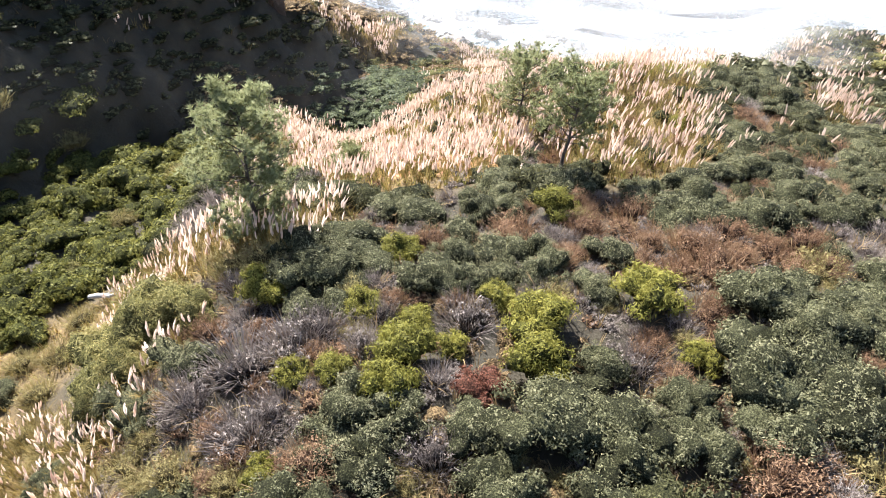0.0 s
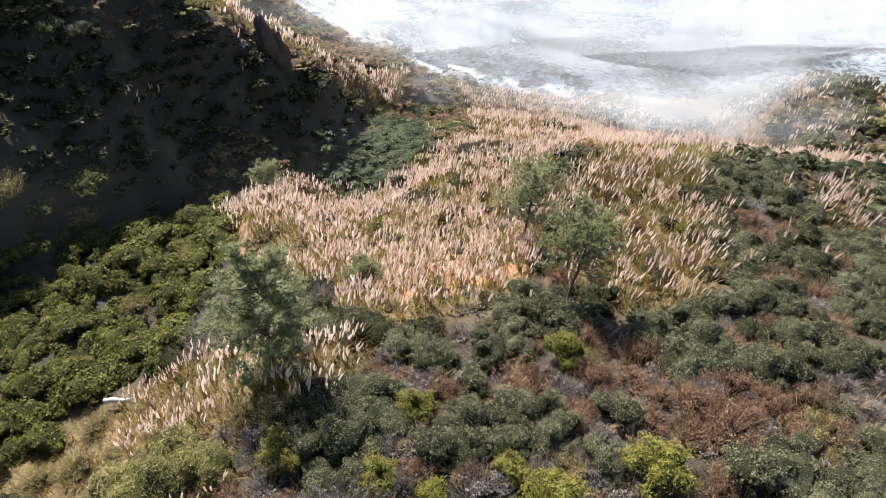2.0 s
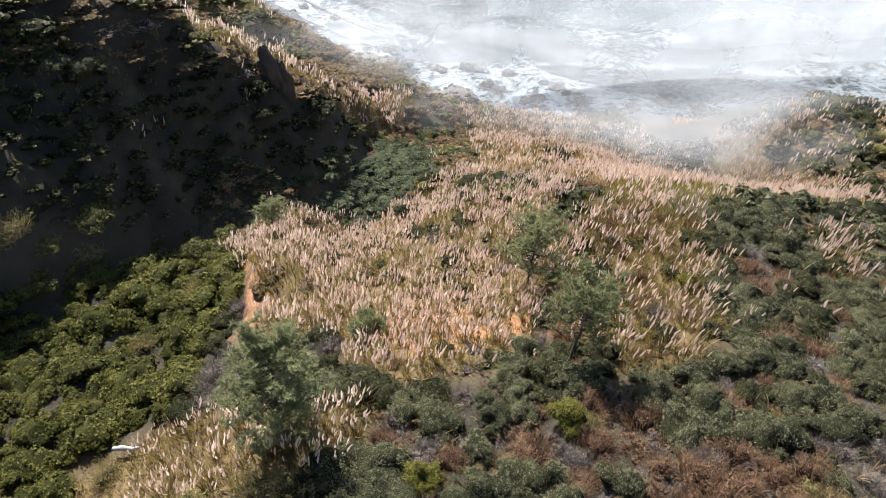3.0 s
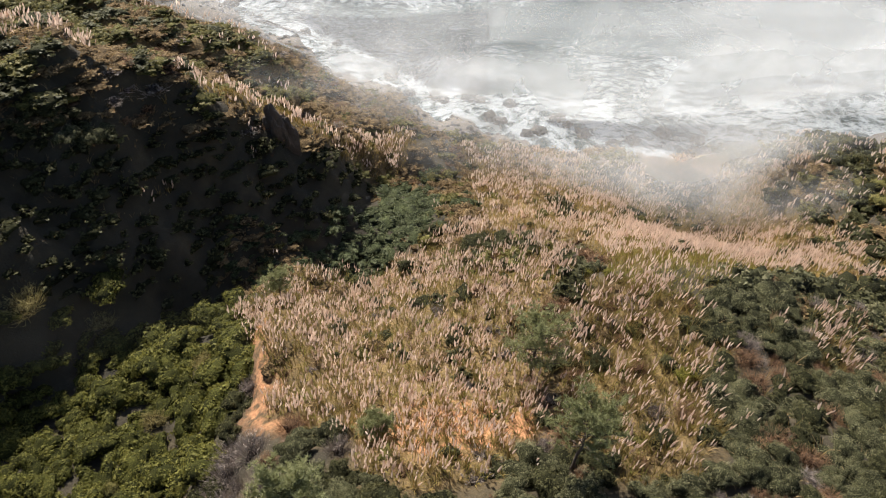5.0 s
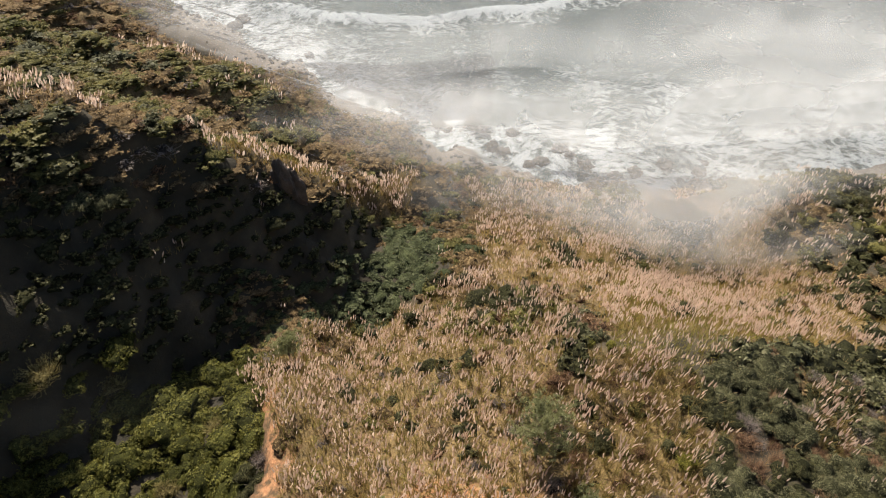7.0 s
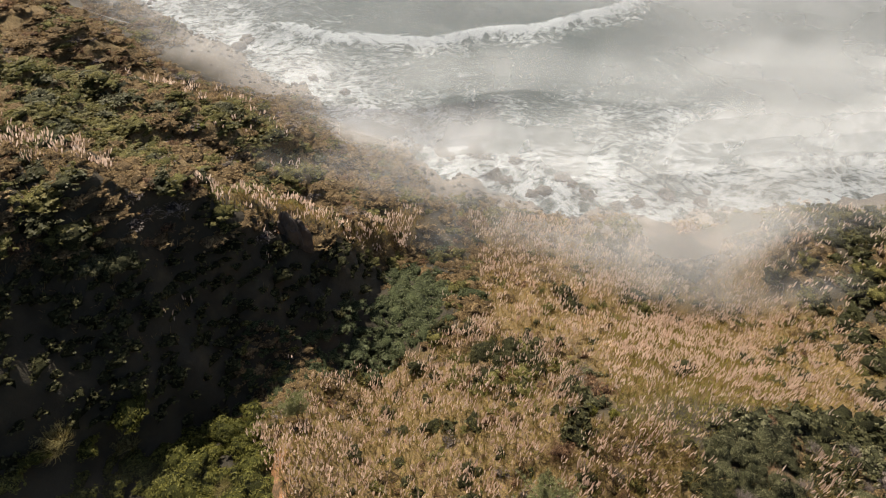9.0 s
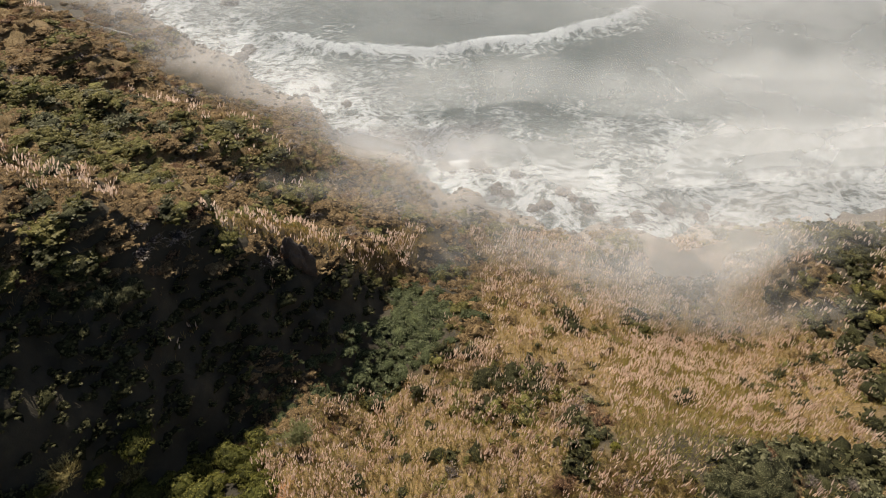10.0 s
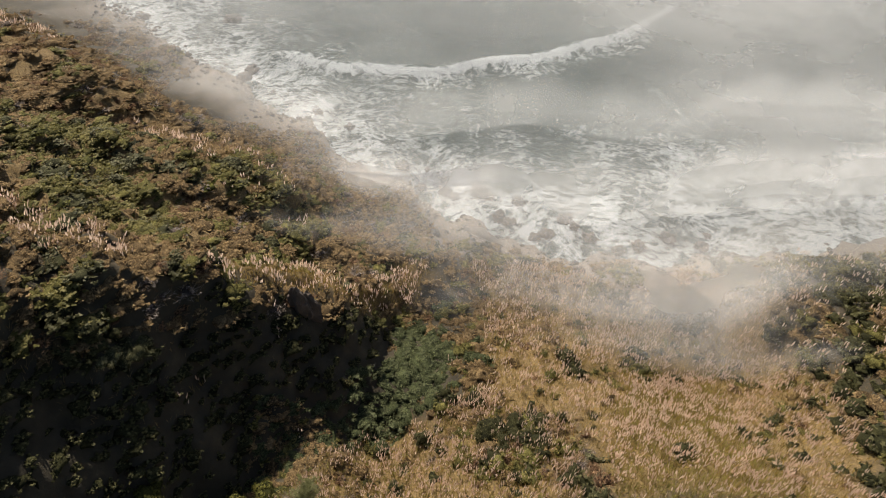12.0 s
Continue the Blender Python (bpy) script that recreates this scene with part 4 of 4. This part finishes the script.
def spots_in(outlines, spacing, jitter=0.5, keep=1.0):
    """Places at about that spacing within the outlines."""
    got = []
    for o in outlines:
        px, py = [p[0] for p in o], [p[1] for p in o]
        gx, gy = np.meshgrid(np.arange(min(px), max(px), spacing), np.arange(min(py), max(py), spacing))
        gx = gx.ravel() + rng.uniform(-jitter, jitter, gx.size) * spacing
        gy = gy.ravel() + rng.uniform(-jitter, jitter, gy.size) * spacing
        ok = inside(o, *ragged_edge(gx, gy)) & (rng.random(gx.size) < keep)
        got.append(np.stack([gx[ok], gy[ok]], 1))
    return np.concatenate(got)


PLUMES = [plume_arrays(3, 7, 0.46, 0.036) for _ in range(5)]
TUFTS = [blade_arrays(34, 0.95, 0.011, 0.75) for _ in range(4)]
plume_meshes = [quads("plume", *p, PLUME) for p in PLUMES]
tuft_meshes = [quads("pampas_tuft", *t, BLADE) for t in TUFTS]
stalk_mesh = quads("stalk", *stalk_arrays(1.0), BLADE)


def plume_pose():
    """Where a plume stands in its clump: leaning out."""
    a, d = rng.random() * 6.283, 0.5 * math.sqrt(rng.random())
    h = rng.uniform(0.7, 1.15)
    return a, d, h


def pampas_clump(x, y, size, plumes):
    o = new("pampas_grass", tuft_meshes[int(rng.integers(4))])
    for _ in range(plumes):
        a, d, h = plume_pose()
        m = pose(0.25 * d * math.cos(a), 0.25 * d * math.sin(a), 0, -25 * d * math.sin(a), 25 * d * math.cos(a), 0)
        s = part("stalk", stalk_mesh, o)
        s.matrix_basis = m @ Matrix.Diagonal((1, 1, h, 1))
        q = part("plume", plume_meshes[int(rng.integers(5))], o)
        q.matrix_basis = m @ pose(0, 0, h * 0.9, 0, 0, rng.normal() * 35) @ Matrix.Diagonal((1, 1, rng.uniform(0.8, 1.15), 1))
    o.matrix_basis = Matrix.Translation((x, y, float(land(x, y)) - 0.05)) @ pose(0, 0, 0, 0, 0, rng.normal() * 20) @ Matrix.Scale(size, 4)
    return tagged(o, "clump of pampas grass with feathery cream-pink plumes", "pampas grass", "pampas clumps on the slope")


near = np.concatenate([np.array([(-8.5, 11.6), (-8.1, 12.1), (-7.6, 12.3), (-8.9, 11.0), (-8.0, 10.7), (-8.2, 9.7), (-9.0, 9.9), (-8.6, 9.2), (-9.6, 10.3), (-9.9, 9.6), (-10.6, 9.8), (-9.2, 8.7), (-7.2, 12.9), (-10.3, 8.9)]), spots_in((NEAR_PAMPAS,), 0.95), spots_in((LOW_PAMPAS,), 0.95), spots_in((PATCH_PAMPAS, SIDE_PAMPAS), 1.05), spots_in(([(-7, 25), (-3, 21), (3.5, 21), (4, 28), (-8, 28)],), 1.1)])
for k, (x, y) in enumerate(near[:300]):
    pampas_clump(x, y, rng.uniform(0.8, 1.15) * (1.1 if k < 14 else 1.0), int(rng.integers(3, 6)) + (1 if k < 14 else 0))


def strewn(arrays, places, sizes, turns, leans, lift):
    """Many copies of a few shapes in one array."""
    V, F, k = [], [], 0
    which = rng.integers(0, len(arrays), len(places))
    for w, (v, f) in enumerate(arrays):
        for p, s, t, (lx, ly), z in zip(places[which == w], sizes[which == w], turns[which == w], leans[which == w], lift[which == w]):
            c, sn = math.cos(t), math.sin(t)
            q = v @ np.array([[c, sn, 0], [-sn, c, 0], [0, 0, 1]]) * s
            q[:, 0] += lx * (q[:, 2] + z) + p[0]
            q[:, 1] += ly * (q[:, 2] + z) + p[1]
            q[:, 2] += z + p[2]
            V.append(q), F.append(f + k)
            k += len(v)
    return np.concatenate(V), np.concatenate(F)


def field(outlines, spacing, keep, label, tuft=0.45, blades=8, wide=0.05, long=0.42, tall=1.0):
    """A stand of pampas too dense to count: plumes, stalks and tufts."""
    crowns = spots_in(outlines, 2.1 * spacing, 0.6, keep)
    patch = 0.5 + 0.35 * ripple(crowns[:, 0], crowns[:, 1], 9, 2) + 0.4 * ripple(crowns[:, 0], crowns[:, 1], 2.6, 4)
    gaps = ripple(crowns[:, 0], crowns[:, 1], 7, 5) + 0.5 * ripple(crowns[:, 0], crowns[:, 1], 3, 1) > 0.28
    crowns = crowns[rng.random(len(crowns)) < np.clip(0.08 + 2.6 * (patch - 0.2), 0.08, 1) * np.where(gaps, 0.25, 1.0)]
    which = np.repeat(np.arange(len(crowns)), rng.integers(3, 9, len(crowns)))
    turn, far = rng.random(len(which)) * 6.283, np.sqrt(rng.random(len(which)))
    fan = np.stack([np.cos(turn), np.sin(turn)], 1) * far[:, None]
    xy = crowns[which] + 0.2 * fan
    g = ground_points(xy)
    n = len(g)
    size = rng.uniform(0.55, 1.25, n)
    # The 0.14 seaward lean is chosen so plumes look upright from the camera.
    lean = 0.24 * fan + rng.normal(0.0, 0.05, (n, 2)) + (0.0, 0.14)
    lift = tall * (rng.uniform(0.7, 1.15, len(crowns))[which] - 0.25 * far ** 2 + rng.normal(0, 0.07, n))
    few = [plume_arrays(2, 5, long, wide) for _ in range(8)]
    v, f = strewn(few, g, size, rng.normal(0, 0.7, n), lean, lift)
    stand = tagged(new("pampas_stand", quads("pampas_stand", v, f, PLUME)), label, "pampas grass", kind="stuff")
    g = ground_points(spots_in(outlines, tuft, 0.6))
    n = len(g)
    few = [blade_arrays(blades, 0.85, 0.02, 0.5, 0.2) for _ in range(8)]
    v, f = strewn(few, g, rng.uniform(0.55, 1.2, n), rng.random(n) * 6.28, np.zeros((n, 2)), np.full(n, -0.05))
    part("blades", quads("blades", v, f, BLADE), stand, "arching olive and straw blades")
    return n



SPUR_PAMPAS = [(-78, 119), (-74, 124), (-66, 122), (-70, 113)]
HEATH_STRIP = [(8.7, 39.9), (10.4, 37.6), (9.8, 32.9), (8.5, 29.7), (6.7, 29.6), (6.8, 33.6)]
PINE_FOOT = [(2.4, 28.2), (5.2, 29.2), (5.3, 26.4), (2.2, 26.4)]
scrub(260, (1, 11, 26, 40), lambda x, y: pick(dry=3, rust=2, heath=2) if is_in(x, y, HEATH_STRIP, PINE_FOOT) else None, 0.35, 0.8, 0.42, "low purple-brown scrub among the plumes", 0.8)
scrub(1500, (-17, 10, 20, 52), lambda x, y: pick(coyote_dark=3, olive=2, heath=3, rust=2, dry=2) if is_in(x, y, MAIN_PAMPAS) and float(ripple(x, y, 7, 5)) + 0.5 * float(ripple(x, y, 3, 1)) > 0.2 else None, 0.35, 0.9, 0.45, "low dark scrub between the pampas plumes", 0.75)
scrub(1300, (0, 40, 37, 78), lambda x, y: pick(coyote_dark=3, heath=5, rust=2, olive=2) if is_in(x, y, FAR_PAMPAS) and not is_in(x, y, GOLD) and float(ripple(x, y, 7, 5)) + 0.5 * float(ripple(x, y, 3, 1)) > 0.25 else None, 0.35, 0.9, 0.48, "brown and dark scrub through the sunlit pampas", 0.65)
field((MAIN_PAMPAS,), 0.225, 0.95, "dense stand of pampas grass with pinkish cream plumes", 0.5, 8, 0.045, 0.42)
field((FAR_PAMPAS,), 0.27, 0.9, "sunlit field of pampas grass falling to the cove", 0.62, 6, 0.044, 0.4)
field((KNOB_PAMPAS, RIM_PAMPAS), 0.25, 0.95, "golden pampas grass along the cliff's rim", 0.5, 6, 0.055, 0.46, 1.1)
field((NEAR_PAMPAS, LOW_PAMPAS), 0.3, 0.9, "pale pampas plumes crowding the gully's edge", 0.8, 6, 0.04, 0.42)
field((EDGE_PAMPAS, SPUR_PAMPAS), 0.36, 0.9, "pampas plumes along the headland's crest", 1.0, 6, 0.065, 0.55, 1.5)
field((HEAD_GREEN[1],), 1.0, 0.8, "scattered pale plumes over the headland's green shoulder", 2.0, 6, 0.07, 0.5, 1.6)
field((LEFT_PAMPAS,), 0.3, 0.9, "bright pampas plumes along the cliff's lip", 0.8, 6, 0.058, 0.45, 1.5)
field(([(30, 66), (38, 52), (46, 50), (58, 56), (60, 80), (44, 80)],), 0.6, 0.85, "pampas plumes among shrubs on the knoll", 1.5, 6, 0.07, 0.5, 1.4)
field(([(-27, 40), (-16, 50), (-12, 57), (-22, 53)],), 1.0, 0.7, "a few pale plumes on the shaded cliff", 2.0, 6, 0.06, 0.45, 1.3)
field((PATCH_PAMPAS, SIDE_PAMPAS), 0.3, 0.9, "slender pampas plumes among low scrub", 0.7, 6, 0.045, 0.42)
field((GOLD,), 0.3, 0.9, "golden pampas plumes thick over yellow grass", 0.8, 6, 0.04, 0.38)
scrub(260, (4, 24, 20, 37), lambda x, y: pick(coyote_dark=4, heath=3, rust=2, olive=2) if is_in(x, y, PATCH_PAMPAS, SIDE_PAMPAS) else None, 0.35, 0.8, 0.5, "low mixed scrub among thin pampas", 0.8)
field((HEATH_C, HEATH_B, HEATH_A), 0.8, 0.6, "thin pampas plumes over brown scrub", 1.2, 6)
field(([(12, 20), (14.5, 34), (24, 34), (23, 22)],), 1.3, 0.6, "pampas plumes rising between the shrubs of the slope", 1.5, 6)


def grass(outlines, spacing, mat, label, length=0.42):
    xy = spots_in(outlines, spacing, 0.6)
    g = ground_points(xy)
    n = len(g)
    few = [blade_arrays(5, length, 0.016, 0.7, 0.12) for _ in range(8)]
    v, f = strewn(few, g, rng.uniform(0.6, 1.3, n), rng.random(n) * 6.28, rng.normal(0, 0.1, (n, 2)), np.zeros(n))
    tagged(new("grass", quads("grass", v, f, mat)), label, "grass", kind="stuff")


grass((MAIN_PAMPAS, NEAR_PAMPAS, PATCH_PAMPAS, SIDE_PAMPAS), 0.75, GRASS, "dry golden grass between the pampas clumps")
grass((MAIN_PAMPAS, PATCH_PAMPAS), 0.6, SEDGE, "yellow-green grass between the pampas clumps", 0.6)
grass(([(-36, 41), (-22, 43), (-22, 53), (-36, 54)], [(33, 38), (50, 40), (50, 58), (34, 58)]), 0.7, HEATH, "brown dry grass on the ledge and the knoll's foot", 0.6)
scrub(420, (19.5, 28, 26, 37), lambda x, y: pick(coyote_dark=5, coyote=2, heath=2), 0.4, 0.9, 0.33, "dark low shrubs round a clump of plumes", 0.8)
scrub(260, (33, 50, 38, 58), lambda x, y: pick(heath=3, coyote_dark=3, olive=2), 0.6, 1.2, 0.45, "mixed scrub at the knoll's foot", 0.8)
grass((PATCH_PAMPAS, SIDE_PAMPAS, NEAR_PAMPAS, LOW_PAMPAS), 0.42, BLADE, "olive and straw blades between the pampas clumps", 0.75)
grass((HEADLAND,), 0.75, HEATH, "brown dry grass under the headland's scrub", 0.7)
grass(([(9, 20), (16, 8), (26, 8), (42, 24), (40, 40), (28, 42), (9, 43)],), 1.0, HEATH, "brown dry undergrowth between the shrubs of the slope", 0.6)
grass(([(-9, 5), (14, 4), (16, 20), (-8, 20)],), 0.6, HEATH, "brown dry undergrowth on the mesa", 0.5)
grass((KNOB_PAMPAS, RIM_PAMPAS, EDGE_PAMPAS), 0.4, GRASS, "golden dry grass along the rim", 0.7)
grass((GOLD,), 0.34, SEDGE, "yellow-gold grass in the open of the field", 0.6)
grass((FAR_PAMPAS,), 0.6, GRASS, "golden grass under the far pampas", 0.6)
grass((DRY_FLAT, LOW_PAMPAS), 0.36, GRASS, "dry straw-coloured grass on the gully floor")


# ---- pines ----
def pine(x, y, height, width, lean, clumps, label, low=0.25):
    """A young open pine: leaning trunk, whorled limbs, brushes of needles."""
    o = new("pine_tree")
    trunk, limbs, tips = [], [], []
    steps = 9
    axis = [np.array([lean[0] * (i / steps) ** 1.3 * height + rng.normal() * 0.03, lean[1] * i / steps * height + rng.normal() * 0.03, height * i / steps]) for i in range(steps + 1)]
    trunk.append([(p, 0.028 * height ** 0.7 * (1 - 0.9 * i / steps) + 0.008) for i, p in enumerate(axis)])
    for k in range(int(16 * height)):
        t = rng.uniform(low, 0.97)
        i = t * steps
        p = axis[int(i)] * (1 - i % 1) + axis[min(int(i) + 1, steps)] * (i % 1)
        a = rng.random() * 6.283
        L = width * 0.5 * (0.3 + 0.75 * math.sin(math.pi * min(1, (1 - t) * 0.85 + 0.06)) ** 0.8) * rng.uniform(0.5, 1.2)
        up = 0.35 + 0.6 * t
        path = [(p + np.array([math.cos(a) * L * q, math.sin(a) * L * q, L * up * q ** 1.4]) + rng.normal(size=3) * 0.03 * q, 0.02 * (1 - 0.8 * q) + 0.004) for q in (0, 0.35, 0.7, 1.0)]
        limbs.append(path)
        for q in (0.45, 0.6, 0.75, 0.9, 1.0):
            base = np.array([np.interp(q, (0, 0.35, 0.7, 1.0), [pt[0][j] for pt in path]) for j in range(3)])
            for _ in range(clumps):
                tips.append(base + rng.normal(size=3) * (0.13, 0.13, 0.1))
    for _ in range(10):
        tips.append(axis[-1] + rng.normal(size=3) * (0.12, 0.12, 0.2))
    v, f = joined([tubes(trunk, 7), tubes(limbs, 4)])
    part("trunk", quads("trunk", v, f, BARK), o, "brown branching trunk")
    V, F, k = [], [], 0
    tips = np.array(tips)
    n = 22
    for c in tips:
        d = unit(n) + (0, 0, 0.9)
        d /= np.linalg.norm(d, axis=1)[:, None]
        L = rng.uniform(0.13, 0.26, (n, 1))
        s = np.cross(d, unit(n))
        s *= 0.016 / (np.linalg.norm(s, axis=1)[:, None] + 1e-9)
        V.append(np.stack([c - s, c + s, c + d * L], 1).reshape(-1, 3))
    V = np.concatenate(V)
    part("crown", quads("crown", V, np.arange(len(V)).reshape(-1, 3), NEEDLE), o, "open grey-green needle crown")
    o.matrix_basis = Matrix.Translation((x, y, float(land(x, y)) - 0.1))
    return tagged(o, label, "pine tree", "young pines on the slope")


pine(-6.5, 17.7, 5.3, 3.2, (0.05, 0.0), 5, "young pine with an open grey-green crown above shrubs", 0.03)
pine(4.6, 21.7, 4.4, 2.8, (0.13, 0.02), 2, "slim leaning pine with a bare lower trunk", 0.42)
pine(3.7, 28.4, 4.5, 3.2, (0.05, 0.0), 2, "airy young pine in a field of pampas", 0.3)
pine(-4.1, 24.6, 1.7, 1.4, (0.0, 0.0), 3, "small bushy pine sapling among dry grass", 0.08)
pine(-12.3, 39.0, 2.6, 1.9, (0.03, 0.0), 2, "small pale pine at the edge of the gully", 0.3)


# ---- rocks ----
def boulder(name, r, squash, seed, mat, rough=0.35, detail=3):
    bm = bmesh.new()
    bmesh.ops.create_icosphere(bm, subdivisions=detail, radius=1.0)
    for v in bm.verts:
        p = v.co.normalized()
        k = 1 + rough * noise.noise(p * 1.3 + Vector((seed, 0, 0))) + 0.5 * rough * noise.noise(p * 3.1 + Vector((0, seed, 0))) + 0.2 * rough * noise.noise(p * 7 + Vector((seed, seed, 0)))
        v.co = p * r * k
        v.co.z *= squash
    me = bpy.data.meshes.new(name)
    bm.to_mesh(me)
    bm.free()
    me.materials.append(mat)
    return me


rock_meshes = [boulder("sea_rock", 1.0, 0.7, 3.1 * i, ROCK, 0.55) for i in range(6)]
SEA_ROCKS = [(18.9, 87.2, 1.7), (15.7, 91.0, 1.8), (17.0, 89.6, 1.2), (30.2, 87.3, 1.8), (34.6, 85.5, 1.6), (9.1, 95.0, 1.5), (3.1, 97.3, 2.0), (4.4, 96.2, 1.4), (-2.2, 97.7, 1.6), (-0.8, 96.2, 1.2), (-9.2, 103.7, 1.6), (-6.2, 98.4, 1.6), (5.8, 91.6, 1.8), (7.2, 90.4, 1.3), (25.7, 85.5, 1.5), (22.4, 84.6, 1.3), (-40.9, 134.9, 2.0), (-19.2, 115.5, 1.3), (-25.4, 120.2, 1.3), (-50.0, 157.0, 2.6), (-70.0, 158.0, 2.6), (12.5, 88.0, 1.5), (10.8, 87.2, 1.2)]
for x, y, r in SEA_ROCKS:
    o = new("sea_rock", rock_meshes[int(rng.integers(6))])
    o.matrix_basis = Matrix.Translation((x, y, 0.1)) @ pose(0, 0, 0, 0, 0, rng.uniform(0, 360)) @ Matrix.Diagonal((0.7 * r, 0.7 * r * rng.uniform(0.7, 1.1), 0.8 * r * rng.uniform(0.7, 1.1), 1))
    tagged(o, "dark wet rock standing in the white surf", "rock", "rocks in the surf")
V, F, k = [], [], 0
stone = boulder("stone", 1.0, 0.7, 9.0, ROCK, 0.5, 1)
sv0 = np.array([v.co[:] for v in stone.vertices])
sf0 = np.array([p.vertices[:] for p in stone.polygons])
for _ in range(1800):
    x = rng.uniform(-85, 55)
    y = float(shore(np.array(x))) - rng.normal(2.5, 5.0)
    r = rng.gamma(2.0, 0.12)
    t = rng.random() * 6.283
    q = sv0 * r * rng.uniform(0.7, 1.3, 3)
    q = q @ np.array([[math.cos(t), math.sin(t), 0], [-math.sin(t), math.cos(t), 0], [0, 0, 1]])
    V.append(q + (x, y, max(float(land(x, y)), -0.4) + 0.1 * r)), F.append(sf0 + k)
    k += len(sv0)
tagged(new("shore_stones", quads("shore_stones", np.concatenate(V), np.concatenate(F), ROCK)), "beach of dark tumbled stones at the waterline", "stones", kind="stuff")

# rock pinnacle on the cliff's rim
me = boulder("rock_pinnacle", 1.0, 1.0, 21.0, CRAG, 0.45, 4)
o = new("rock_pinnacle", me)
o.matrix_basis = Matrix.Translation((-15.0, 56.5, 19.4)) @ pose(0, 0, 0, 4, -8, 30) @ Matrix.Diagonal((1.15, 1.0, 3.1, 1))
tagged(o, "dark rock pinnacle on the rim of the cliff", "rock")

# bleached log in the gully
v, f = tubes([[((0, 0, 0), 0.11), ((0.5, 0.03, 0.05), 0.13), ((1.1, -0.02, 0.03), 0.1), ((1.5, 0.05, 0.1), 0.05)], [((0.9, 0, 0.05), 0.05), ((1.2, 0.25, 0.2), 0.025)]], 7)
o = new("log", quads("log", v, f, DRIFT, True))
o.matrix_basis = Matrix.Translation((-16.6, 21.6, float(land(-16.2, 21.6)) + 0.35)) @ pose(0, 0, 0, 0, -8, -5)
tagged(o, "bleached dead log lying in dry grass", "log")
